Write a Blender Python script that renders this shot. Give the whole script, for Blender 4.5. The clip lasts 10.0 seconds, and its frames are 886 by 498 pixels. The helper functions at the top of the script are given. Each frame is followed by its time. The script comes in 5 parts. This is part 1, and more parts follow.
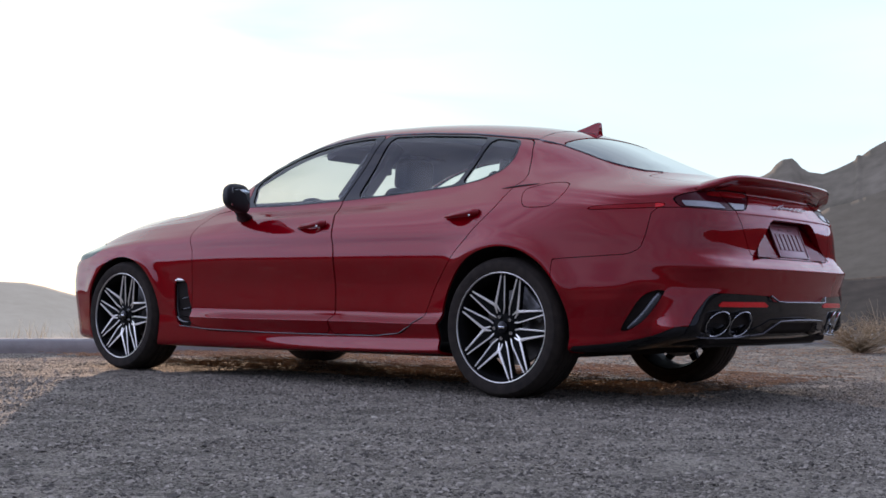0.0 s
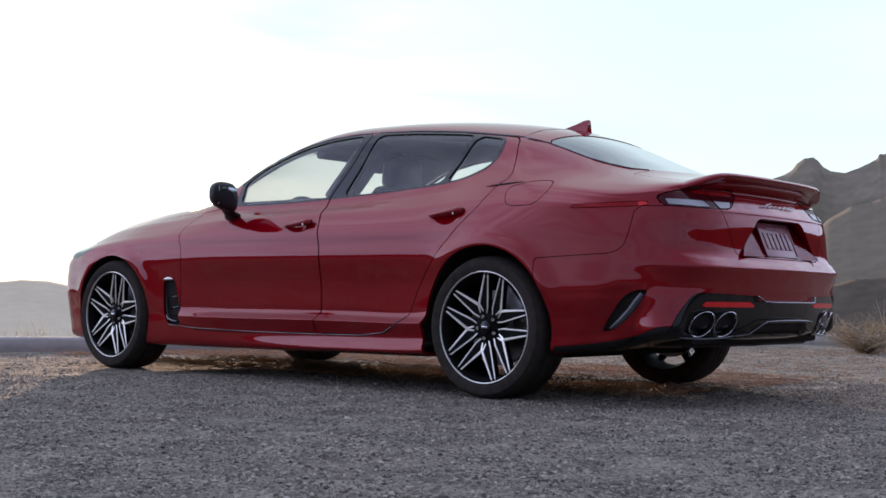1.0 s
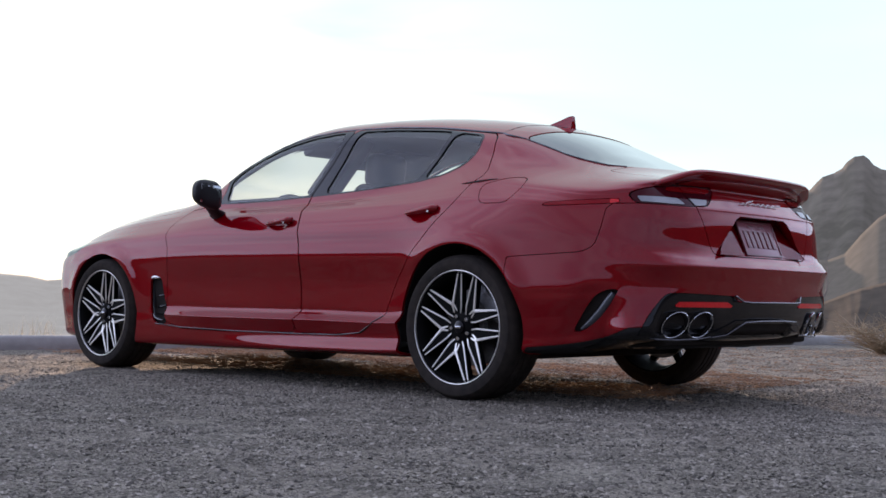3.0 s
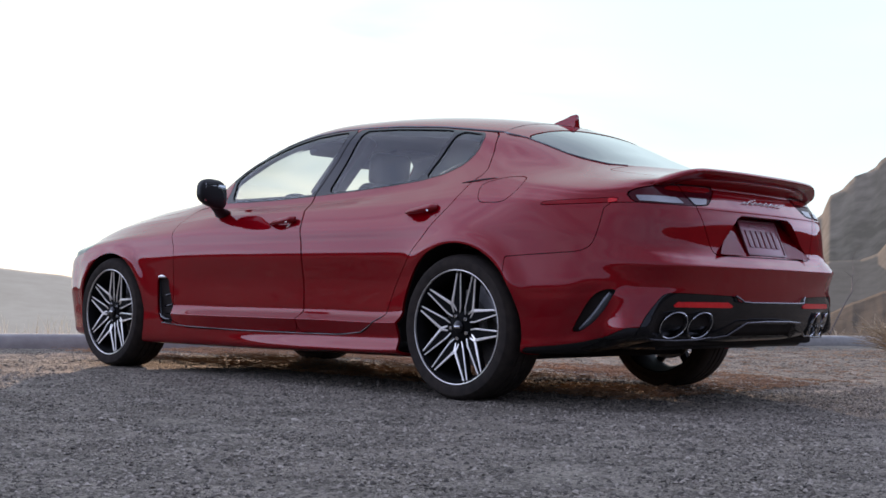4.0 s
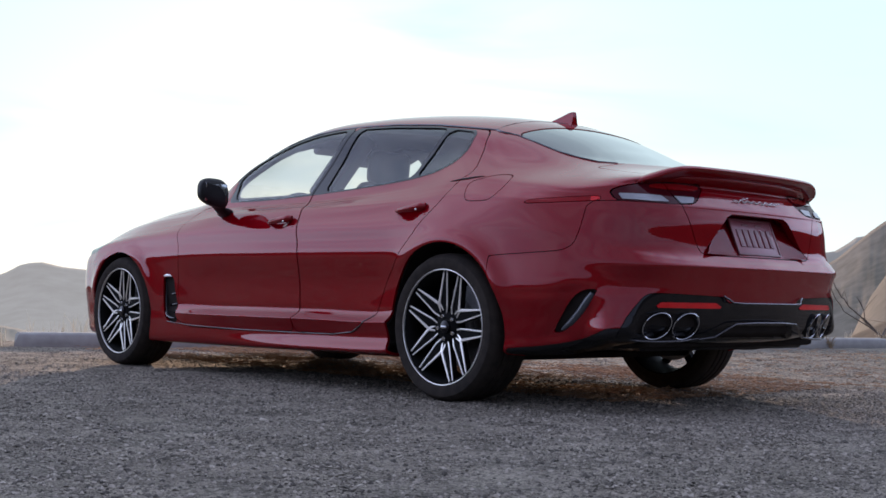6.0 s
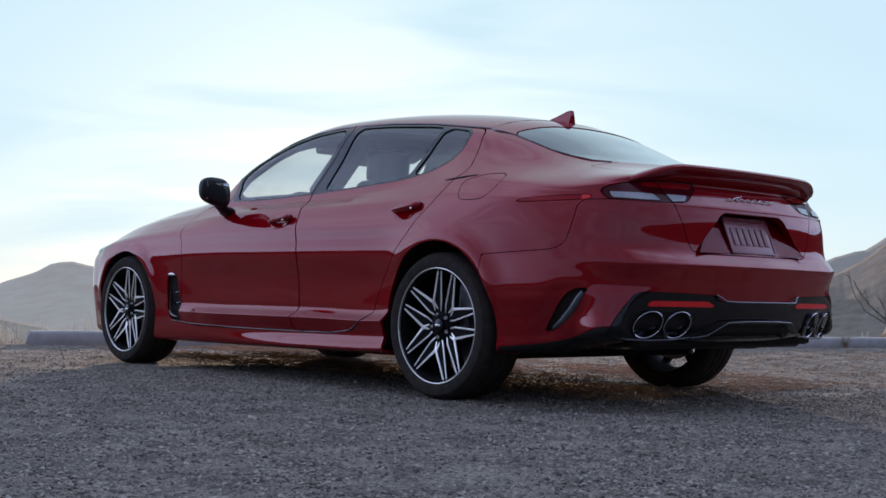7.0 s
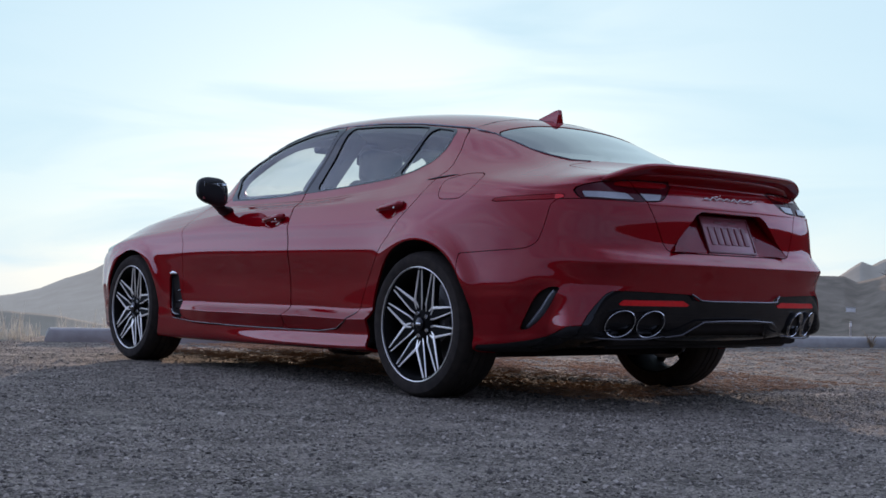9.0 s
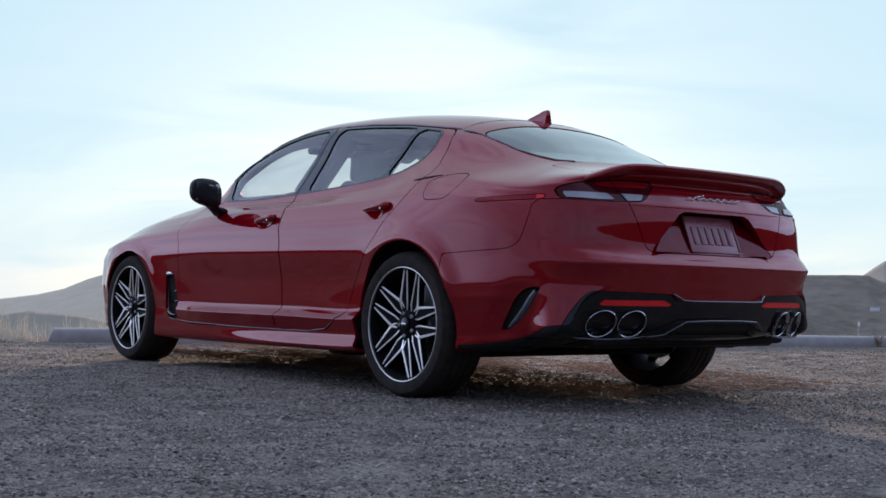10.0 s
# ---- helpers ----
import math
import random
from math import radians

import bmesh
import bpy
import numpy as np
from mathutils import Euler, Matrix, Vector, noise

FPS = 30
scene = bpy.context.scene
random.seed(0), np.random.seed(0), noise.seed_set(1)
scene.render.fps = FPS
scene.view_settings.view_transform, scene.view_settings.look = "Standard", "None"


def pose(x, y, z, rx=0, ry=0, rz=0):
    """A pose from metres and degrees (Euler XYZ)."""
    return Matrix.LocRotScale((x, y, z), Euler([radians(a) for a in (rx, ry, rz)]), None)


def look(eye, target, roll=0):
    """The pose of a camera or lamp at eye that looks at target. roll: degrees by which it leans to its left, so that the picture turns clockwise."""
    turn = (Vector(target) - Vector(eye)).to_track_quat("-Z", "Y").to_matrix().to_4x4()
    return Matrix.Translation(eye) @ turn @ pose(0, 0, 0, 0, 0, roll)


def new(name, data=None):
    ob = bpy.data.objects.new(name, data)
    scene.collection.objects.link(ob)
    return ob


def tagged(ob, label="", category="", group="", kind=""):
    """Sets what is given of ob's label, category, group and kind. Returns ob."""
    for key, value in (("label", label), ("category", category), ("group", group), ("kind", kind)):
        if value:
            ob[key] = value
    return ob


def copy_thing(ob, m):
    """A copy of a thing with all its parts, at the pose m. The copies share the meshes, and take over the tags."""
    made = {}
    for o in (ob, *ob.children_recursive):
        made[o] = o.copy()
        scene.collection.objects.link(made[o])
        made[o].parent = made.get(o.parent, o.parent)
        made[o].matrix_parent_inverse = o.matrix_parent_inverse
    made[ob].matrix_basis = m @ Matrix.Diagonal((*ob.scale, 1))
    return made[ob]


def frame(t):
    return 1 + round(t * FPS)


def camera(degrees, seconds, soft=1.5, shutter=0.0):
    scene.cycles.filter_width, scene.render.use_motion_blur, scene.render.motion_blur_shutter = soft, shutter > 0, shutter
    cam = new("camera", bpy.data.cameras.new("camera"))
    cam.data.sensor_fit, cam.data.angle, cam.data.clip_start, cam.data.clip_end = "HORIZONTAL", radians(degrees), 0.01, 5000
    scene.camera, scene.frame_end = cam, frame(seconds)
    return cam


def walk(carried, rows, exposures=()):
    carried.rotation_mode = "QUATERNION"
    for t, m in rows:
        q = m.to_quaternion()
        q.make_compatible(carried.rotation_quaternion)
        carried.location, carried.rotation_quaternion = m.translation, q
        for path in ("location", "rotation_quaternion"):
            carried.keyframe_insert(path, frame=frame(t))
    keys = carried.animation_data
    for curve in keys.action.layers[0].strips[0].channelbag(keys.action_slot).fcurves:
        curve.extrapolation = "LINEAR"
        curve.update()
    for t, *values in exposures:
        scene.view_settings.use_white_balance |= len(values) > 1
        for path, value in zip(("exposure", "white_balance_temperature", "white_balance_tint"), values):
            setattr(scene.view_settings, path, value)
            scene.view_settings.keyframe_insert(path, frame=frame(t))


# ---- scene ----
cam = camera(38.7, 10.0, soft=1.6)
PATH = [
    (0, (-3.536, 5.61, 0.462), (-2.262, 4.07, 0.54), 0.8),
    (0.5, (-3.579, 5.526, 0.463), (-2.293, 3.996, 0.54), 0.9),
    (1, (-3.626, 5.447, 0.466), (-2.328, 3.928, 0.542), 0.9),
    (1.5, (-3.672, 5.373, 0.47), (-2.362, 3.863, 0.545), 0.9),
    (2, (-3.718, 5.291, 0.471), (-2.394, 3.793, 0.546), 1.0),
    (2.5, (-3.766, 5.21, 0.472), (-2.428, 3.725, 0.546), 1.0),
    (4, (-3.891, 5.03, 0.478), (-2.502, 3.592, 0.549), 1.1),
    (4.5, (-3.94, 4.952, 0.479), (-2.533, 3.532, 0.549), 1.1),
    (5, (-3.99, 4.878, 0.478), (-2.564, 3.477, 0.548), 1.1),
    (5.5, (-4.041, 4.797, 0.48), (-2.596, 3.416, 0.55), 1.2),
    (7, (-4.204, 4.63, 0.48), (-2.712, 3.299, 0.548), 1.3),
    (7.5, (-4.254, 4.573, 0.488), (-2.749, 3.258, 0.553), 1.3),
    (8, (-4.313, 4.52, 0.49), (-2.794, 3.22, 0.554), 1.3),
    (8.5, (-4.382, 4.469, 0.491), (-2.849, 3.185, 0.555), 1.3),
    (9, (-4.445, 4.411, 0.491), (-2.899, 3.144, 0.554), 1.4),
    (9.5, (-4.511, 4.34, 0.493), (-2.951, 3.09, 0.556), 1.4),
    (10, (-4.566, 4.296, 0.496), (-2.998, 3.056, 0.558), 1.3),
]
EXPOSURES = [(0.0, 0.88, 7200, 17), (2.5, 0.90, 7200, 17), (4.0, 0.96, 7200, 17), (5.6, 0.96, 7200, 17), (6.7, 0.55, 6500, 14), (10.0, 0.55, 6500, 14)]
walk(cam, [(t, look(eye, target, roll)) for t, eye, target, roll in PATH], EXPOSURES)

# ---- light ----
SUN_AZ, SUN_EL = -37.6, 6.8
sun_way = Vector((math.cos(radians(SUN_AZ)) * math.cos(radians(SUN_EL)), math.sin(radians(SUN_AZ)) * math.cos(radians(SUN_EL)), math.sin(radians(SUN_EL))))
sun = new("sun", bpy.data.lights.new("sun", "SUN"))
sun.data.energy, sun.data.angle, sun.data.color = 2.4, radians(0.6), (1.0, 0.74, 0.56)
sun.matrix_world = look(sun_way * 50, (0, 0, 0))

world = bpy.data.worlds.new("world")
scene.world = world
world.use_nodes = True
wn, wl = world.node_tree.nodes, world.node_tree.links
wn.clear()
sky = wn.new("ShaderNodeTexSky")
sky.sky_type, sky.sun_disc = "NISHITA", False
sky.sun_elevation, sky.sun_rotation = radians(SUN_EL), radians(90 - SUN_AZ)
sky.air_density, sky.dust_density, sky.ozone_density, sky.altitude = 1.0, 1.2, 3.0, 300
# thin high cloud, drawn out along the horizon
geo = wn.new("ShaderNodeTexCoord")
mapping = wn.new("ShaderNodeMapping")
mapping.inputs["Scale"].default_value = (1.6, 1.6, 9.0)
mapping.inputs["Rotation"].default_value = (0.10, -0.06, 0.0)
cloud = wn.new("ShaderNodeTexNoise")
cloud.inputs["Scale"].default_value, cloud.inputs["Detail"].default_value, cloud.inputs["Distortion"].default_value = 2.2, 7, 0.6
ramp = wn.new("ShaderNodeMapRange")
ramp.inputs["From Min"].default_value, ramp.inputs["From Max"].default_value = 0.47, 0.75
ramp.inputs["To Min"].default_value, ramp.inputs["To Max"].default_value = 0.88, 0.985
mixer = wn.new("ShaderNodeMix")
mixer.data_type = "RGBA"
# the veil is pale towards the sun and bluer away from it
facing = wn.new("ShaderNodeVectorMath")
facing.operation = "DOT_PRODUCT"
facing.inputs[1].default_value = sun_way
spread = wn.new("ShaderNodeMapRange")
spread.interpolation_type = "SMOOTHSTEP"
spread.inputs["From Min"].default_value, spread.inputs["From Max"].default_value = 0.15, 0.98
veil = wn.new("ShaderNodeMix")
veil.data_type = "RGBA"
veil.inputs["B"].default_value = (3.4, 4.75, 5.35, 1)
# away from the sun streaky high cloud lies over deeper blue
streak = wn.new("ShaderNodeTexNoise")
streak.inputs["Scale"].default_value, streak.inputs["Detail"].default_value, streak.inputs["Distortion"].default_value = 2.6, 5, 0.2
streak_range = wn.new("ShaderNodeMapRange")
streak_range.inputs["From Min"].default_value, streak_range.inputs["From Max"].default_value = 0.34, 0.68
deep = wn.new("ShaderNodeMix")
deep.data_type = "RGBA"
deep.inputs["A"].default_value, deep.inputs["B"].default_value = (2.4, 3.05, 5.1, 1), (4.3, 5.05, 7.3, 1)
# the low sun brightens the high cloud opposite, most of all towards the horizon
split, low, brighter = wn.new("ShaderNodeSeparateXYZ"), wn.new("ShaderNodeMapRange"), wn.new("ShaderNodeVectorMath")
low.interpolation_type = "SMOOTHSTEP"
low.inputs["From Min"].default_value, low.inputs["From Max"].default_value = 0.05, 0.85
low.inputs["To Min"].default_value, low.inputs["To Max"].default_value = 3.0, 2.15
brighter.operation = "SCALE"
# and it dulls again right behind
behind, both = wn.new("ShaderNodeMapRange"), wn.new("ShaderNodeMath")
behind.interpolation_type = "SMOOTHSTEP"
behind.inputs["From Min"].default_value, behind.inputs["From Max"].default_value = -0.40, 0.60
behind.inputs["To Min"].default_value, behind.inputs["To Max"].default_value = 0.24, 1.0
both.operation = "MULTIPLY"
bg = wn.new("ShaderNodeBackground")
bg.inputs["Strength"].default_value = 0.12
wout = wn.new("ShaderNodeOutputWorld")
wl.new(geo.outputs["Generated"], mapping.inputs["Vector"])
wl.new(mapping.outputs["Vector"], cloud.inputs["Vector"])
wl.new(cloud.outputs["Fac"], ramp.inputs["Value"])
wl.new(mapping.outputs["Vector"], streak.inputs["Vector"])
wl.new(streak.outputs["Fac"], streak_range.inputs["Value"])
wl.new(streak_range.outputs["Result"], deep.inputs["Factor"])
wl.new(geo.outputs["Generated"], split.inputs["Vector"])
wl.new(split.outputs["Z"], low.inputs["Value"])
wl.new(deep.outputs["Result"], brighter.inputs[0])
wl.new(facing.outputs["Value"], behind.inputs["Value"])
wl.new(low.outputs["Result"], both.inputs[0])
wl.new(behind.outputs["Result"], both.inputs[1])
wl.new(both.outputs["Value"], brighter.inputs["Scale"])
wl.new(brighter.outputs["Vector"], veil.inputs["A"])
wl.new(ramp.outputs["Result"], mixer.inputs["Factor"])
wl.new(geo.outputs["Generated"], facing.inputs[0])
wl.new(facing.outputs["Value"], spread.inputs["Value"])
wl.new(spread.outputs["Result"], veil.inputs["Factor"])
wl.new(veil.outputs["Result"], mixer.inputs["B"])
wl.new(sky.outputs["Color"], mixer.inputs["A"])
wl.new(mixer.outputs["Result"], bg.inputs["Color"])
wl.new(bg.outputs["Background"], wout.inputs["Surface"])

# ---- materials ----
def material(name, base, rough=0.5, metal=0.0, coat=0.0, spots=0.0, scale=30.0, bump=0.0, bump_scale=200.0, second=None, spec=0.5, emit=None):
    """A surface with colour variation at two scales, uneven gloss and fine relief."""
    m = bpy.data.materials.new(name)
    m.use_nodes = True
    n, l = m.node_tree.nodes, m.node_tree.links
    p = n["Principled BSDF"]
    p.inputs["Base Color"].default_value = (*base, 1)
    p.inputs["Roughness"].default_value, p.inputs["Metallic"].default_value = rough, metal
    p.inputs["Coat Weight"].default_value, p.inputs["Coat Roughness"].default_value, p.inputs["Coat IOR"].default_value = coat, 0.025, 1.62
    p.inputs["Specular IOR Level"].default_value = spec
    tc = n.new("ShaderNodeTexCoord")
    if spots:
        a, b = n.new("ShaderNodeTexNoise"), n.new("ShaderNodeTexNoise")
        a.inputs["Scale"].default_value, a.inputs["Detail"].default_value = scale, 6
        b.inputs["Scale"].default_value, b.inputs["Detail"].default_value = scale / 9, 3
        add = n.new("ShaderNodeMath")
        add.operation = "ADD"
        l.new(tc.outputs["Object"], a.inputs["Vector"])
        l.new(tc.outputs["Object"], b.inputs["Vector"])
        l.new(a.outputs["Fac"], add.inputs[0])
        l.new(b.outputs["Fac"], add.inputs[1])
        rng = n.new("ShaderNodeMapRange")
        rng.inputs["From Min"].default_value, rng.inputs["From Max"].default_value = 0.7, 1.3
        l.new(add.outputs["Value"], rng.inputs["Value"])
        mix = n.new("ShaderNodeMix")
        mix.data_type = "RGBA"
        dark = second or tuple(c * (1 - spots) for c in base)
        mix.inputs["A"].default_value, mix.inputs["B"].default_value = (*dark, 1), (*base, 1)
        l.new(rng.outputs["Result"], mix.inputs["Factor"])
        l.new(mix.outputs["Result"], p.inputs["Base Color"])
    if bump:
        c = n.new("ShaderNodeTexNoise")
        c.inputs["Scale"].default_value, c.inputs["Detail"].default_value = bump_scale, 4
        l.new(tc.outputs["Object"], c.inputs["Vector"])
        bp = n.new("ShaderNodeBump")
        bp.inputs["Strength"].default_value, bp.inputs["Distance"].default_value = bump, 0.004
        l.new(c.outputs["Fac"], bp.inputs["Height"])
        l.new(bp.outputs["Normal"], p.inputs["Normal"])
    if emit:
        p.inputs["Emission Color"].default_value, p.inputs["Emission Strength"].default_value = (*emit[:3], 1), emit[3]
    return m


def glass_material(name, tint, ior=1.45, power=4.5, full=1.0):
    """A tinted pane: clear straight through, with a mirror gloss that grows at a glance."""
    m = bpy.data.materials.new(name)
    m.use_nodes = True
    n, l = m.node_tree.nodes, m.node_tree.links
    n.clear()
    out, mix, tr, gl, lw, pw, rg = (n.new("ShaderNode" + k) for k in ("OutputMaterial", "MixShader", "BsdfTransparent", "BsdfGlossy", "LayerWeight", "Math", "MapRange"))
    tr.inputs["Color"].default_value = (*tint, 1)
    gl.inputs["Roughness"].default_value, lw.inputs["Blend"].default_value = 0.02, 0.5
    pw.operation, pw.inputs[1].default_value = "POWER", power
    rg.inputs["From Max"].default_value = full
    rg.inputs["To Min"].default_value = ((ior - 1) / (ior + 1)) ** 2
    l.new(lw.outputs["Facing"], pw.inputs[0])
    l.new(pw.outputs["Value"], rg.inputs["Value"])
    l.new(rg.outputs["Result"], mix.inputs["Fac"])
    l.new(tr.outputs["BSDF"], mix.inputs[1])
    l.new(gl.outputs["BSDF"], mix.inputs[2])
    l.new(mix.outputs["Shader"], out.inputs["Surface"])
    return m


RED = material("red_paint", (0.255, 0.0010, 0.007), 0.40, 0.30, 1.0, 0.12, 900.0, spec=0.0)
paint = RED.node_tree.nodes["Principled BSDF"]
paint.inputs["Coat IOR"].default_value, paint.inputs["Coat Roughness"].default_value = 1.49, 0.008
paint.inputs["Specular Tint"].default_value = (0.85, 0.05, 0.08, 1)
BLACK_GLOSS = material("gloss_black", (0.007, 0.007, 0.009), 0.07, 0, 0.0, 0.3, 60.0, spec=0.34)
BLACK = material("black_plastic", (0.018, 0.018, 0.020), 0.55, 0, 0, 0.3, 80.0, 0.15, 500.0, spec=0.3)
INNER = material("dark_cavity", (0.034, 0.029, 0.027), 0.9, 0, 0, 0.3, 20.0, spec=0.1)
CHROME = material("chrome", (0.62, 0.63, 0.64), 0.12, 1.0, 0, 0.15, 50.0)
DARK_CHROME = material("satin_dark_chrome", (0.13, 0.13, 0.14), 0.25, 1.0, 0, 0.2, 50.0)
RUBBER = material("tyre_rubber", (0.026, 0.023, 0.021), 0.85, 0, 0, 0.45, 25.0, 0.3, 300.0, (0.052, 0.042, 0.036), 0.1)
MACHINED = material("machined_alloy", (0.98, 0.955, 0.90), 0.30, 0.75, 0.3, 0.1, 120.0)
RIM_BLACK = material("black_alloy", (0.008, 0.008, 0.008), 0.6, 0.0, 0.0, 0.3, 60.0, spec=0.05)
BADGE = material("bright_badge", (0.92, 0.92, 0.93), 0.32, 0.5, 0.2, 0.05, 60.0)
STEEL = material("brake_steel", (0.30, 0.29, 0.28), 0.38, 1.0, 0, 0.3, 90.0)
CALIPER = material("caliper_grey", (0.50, 0.50, 0.52), 0.5, 0.3, 0, 0.3, 60.0)
GLASS = glass_material("window_glass", (0.76, 0.80, 0.80), 1.5, 3.6)
LAMP_RED = material("tail_lamp_red", (0.34, 0.004, 0.008), 0.12, 0, 1.0, 0.3, 40.0, spec=0.0)
LAMP_DARK = material("tail_lamp_smoke", (0.075, 0.005, 0.010), 0.10, 0, 0.3, 0.3, 40.0, spec=0.0)
LAMP_CLEAR = material("tail_lamp_clear", (0.31, 0.325, 0.345), 0.35, 0.2, 0.25, 0.25, 160.0)
REFLECTOR = material("red_reflector", (0.85, 0.008, 0.015), 0.2, 0, 0.15, 0.2, 200.0)
MARKER = material("marker_red", (0.30, 0.003, 0.008), 0.3, 0, 0.35, 0.2, 200.0, spec=0.0)
VANE = material("satin_blue_black", (0.050, 0.060, 0.074), 0.30, 0, 0.0, 0.3, 60.0, spec=0.9)
LEATHER = material("dark_leather", (0.018, 0.017, 0.018), 0.5, 0, 0, 0.3, 40.0, 0.2, 300.0)
PLATE = material("plate_paint", (0.28, 0.058, 0.078), 0.45, 0, 0.3, 0.15, 60.0)
PLATE_INK = material("plate_ink", (0.16, 0.012, 0.02), 0.45, 0, 0.2, 0.2, 60.0)
CLOTH = material("grey_cloth", (0.20, 0.205, 0.215), 0.9, 0, 0, 0.2, 60.0, 0.2, 400.0)
DARK_GLASS = glass_material("privacy_glass", (0.13, 0.14, 0.15), 1.5, 4.2, 0.60)


def straw_material():
    """Thin dry blades: half of the light comes through them."""
    m = material("bleached_straw", (0.74, 0.70, 0.60), 0.8, 0, 0, 0.3, 8.0)
    n, l = m.node_tree.nodes, m.node_tree.links
    t, mix = n.new("ShaderNodeBsdfTranslucent"), n.new("ShaderNodeMixShader")
    t.inputs["Color"].default_value = (0.92, 0.89, 0.80, 1)
    mix.inputs["Fac"].default_value = 0.5
    l.new(n["Principled BSDF"].outputs["BSDF"], mix.inputs[1])
    l.new(t.outputs["BSDF"], mix.inputs[2])
    l.new(mix.outputs["Shader"], n["Material Output"].inputs["Surface"])
    return m


STRAW_PALE = straw_material()
TWIG = material("dry_twig", (0.42, 0.32, 0.20), 0.8, 0, 0, 0.4, 20.0)
DRY_STALK = material("lying_straw", (0.46, 0.27, 0.14), 0.85, 0, 0, 0.4, 8.0, second=(0.22, 0.12, 0.07))

# ---- mesh tools ----
def link_mesh(name, verts, faces, mat, parent=None, label="", normals=None, smooth=True):
    me = bpy.data.meshes.new(name)
    me.from_pydata([tuple(v) for v in verts], [], faces)
    me.materials.append(mat)
    if smooth:
        me.polygons.foreach_set("use_smooth", [True] * len(me.polygons))
    me.update()
    if normals is not None:
        me.normals_split_custom_set_from_vertices([tuple(v) for v in normals])
    ob = new(name, me)
    ob.parent = parent
    if label:
        ob["label"] = label
    return ob


def part(name, bm, mat, parent, label="", smooth=40):
    """One bmesh as one mesh object under a thing or a part; edges sharper than that angle stay sharp."""
    me = bpy.data.meshes.new(name)
    bmesh.ops.recalc_face_normals(bm, faces=bm.faces)
    for f in bm.faces:
        f.smooth = smooth > 0
    for e in bm.edges:
        e.smooth = not (e.is_manifold and e.calc_face_angle(0) > radians(smooth))
    bm.to_mesh(me)
    bm.free()
    me.materials.append(mat)
    ob = new(name, me)
    ob.parent = parent
    if label:
        ob["label"] = label
    return ob


def box(size, at=(0, 0, 0), bevel=0.0, turn=(0, 0, 0), segments=2):
    bm = bmesh.new()
    bmesh.ops.create_cube(bm, size=1, matrix=Matrix.Diagonal((*size, 1)))
    if bevel:
        bmesh.ops.bevel(bm, geom=bm.edges[:], offset=bevel, segments=segments, profile=0.6, affect="EDGES")
    bmesh.ops.transform(bm, matrix=pose(*at, *turn), verts=bm.verts)
    return bm


def lathe(profile, steps=64, axis="Y", closed=False):
    """Turns (radius, along) pairs about an axis."""
    bm = bmesh.new()
    rings = []
    for k in range(steps):
        a = 2 * math.pi * k / steps
        rings.append([bm.verts.new((r * math.cos(a), s, r * math.sin(a)) if axis == "Y" else (r * math.cos(a), r * math.sin(a), s)) for r, s in profile])
    n = len(profile)
    for k in range(steps):
        p, q = rings[k], rings[(k + 1) % steps]
        for i in range(n if closed else n - 1):
            j = (i + 1) % n
            bm.faces.new((p[i], p[j], q[j], q[i]))
    return bm


def sweep(points, radius, sides=8, squash=1.0, taper=None):
    """A tube along points."""
    bm = bmesh.new()
    pts = [Vector(p) for p in points]
    rings = []
    for k, p in enumerate(pts):
        way = (pts[min(k + 1, len(pts) - 1)] - pts[max(k - 1, 0)]).normalized()
        side = way.cross(Vector((0, 0, 1)))
        side = side.normalized() if side.length > 1e-4 else Vector((1, 0, 0))
        up = side.cross(way)
        r = radius * (taper[k] if taper else 1)
        rings.append([bm.verts.new(p + side * (math.cos(a) * r) + up * (math.sin(a) * r * squash)) for a in (2 * math.pi * i / sides for i in range(sides))])
    for p, q in zip(rings, rings[1:]):
        for i in range(sides):
            bm.faces.new((p[i], p[(i + 1) % sides], q[(i + 1) % sides], q[i]))
    bm.faces.new(rings[0][::-1])
    bm.faces.new(rings[-1])
    return bm


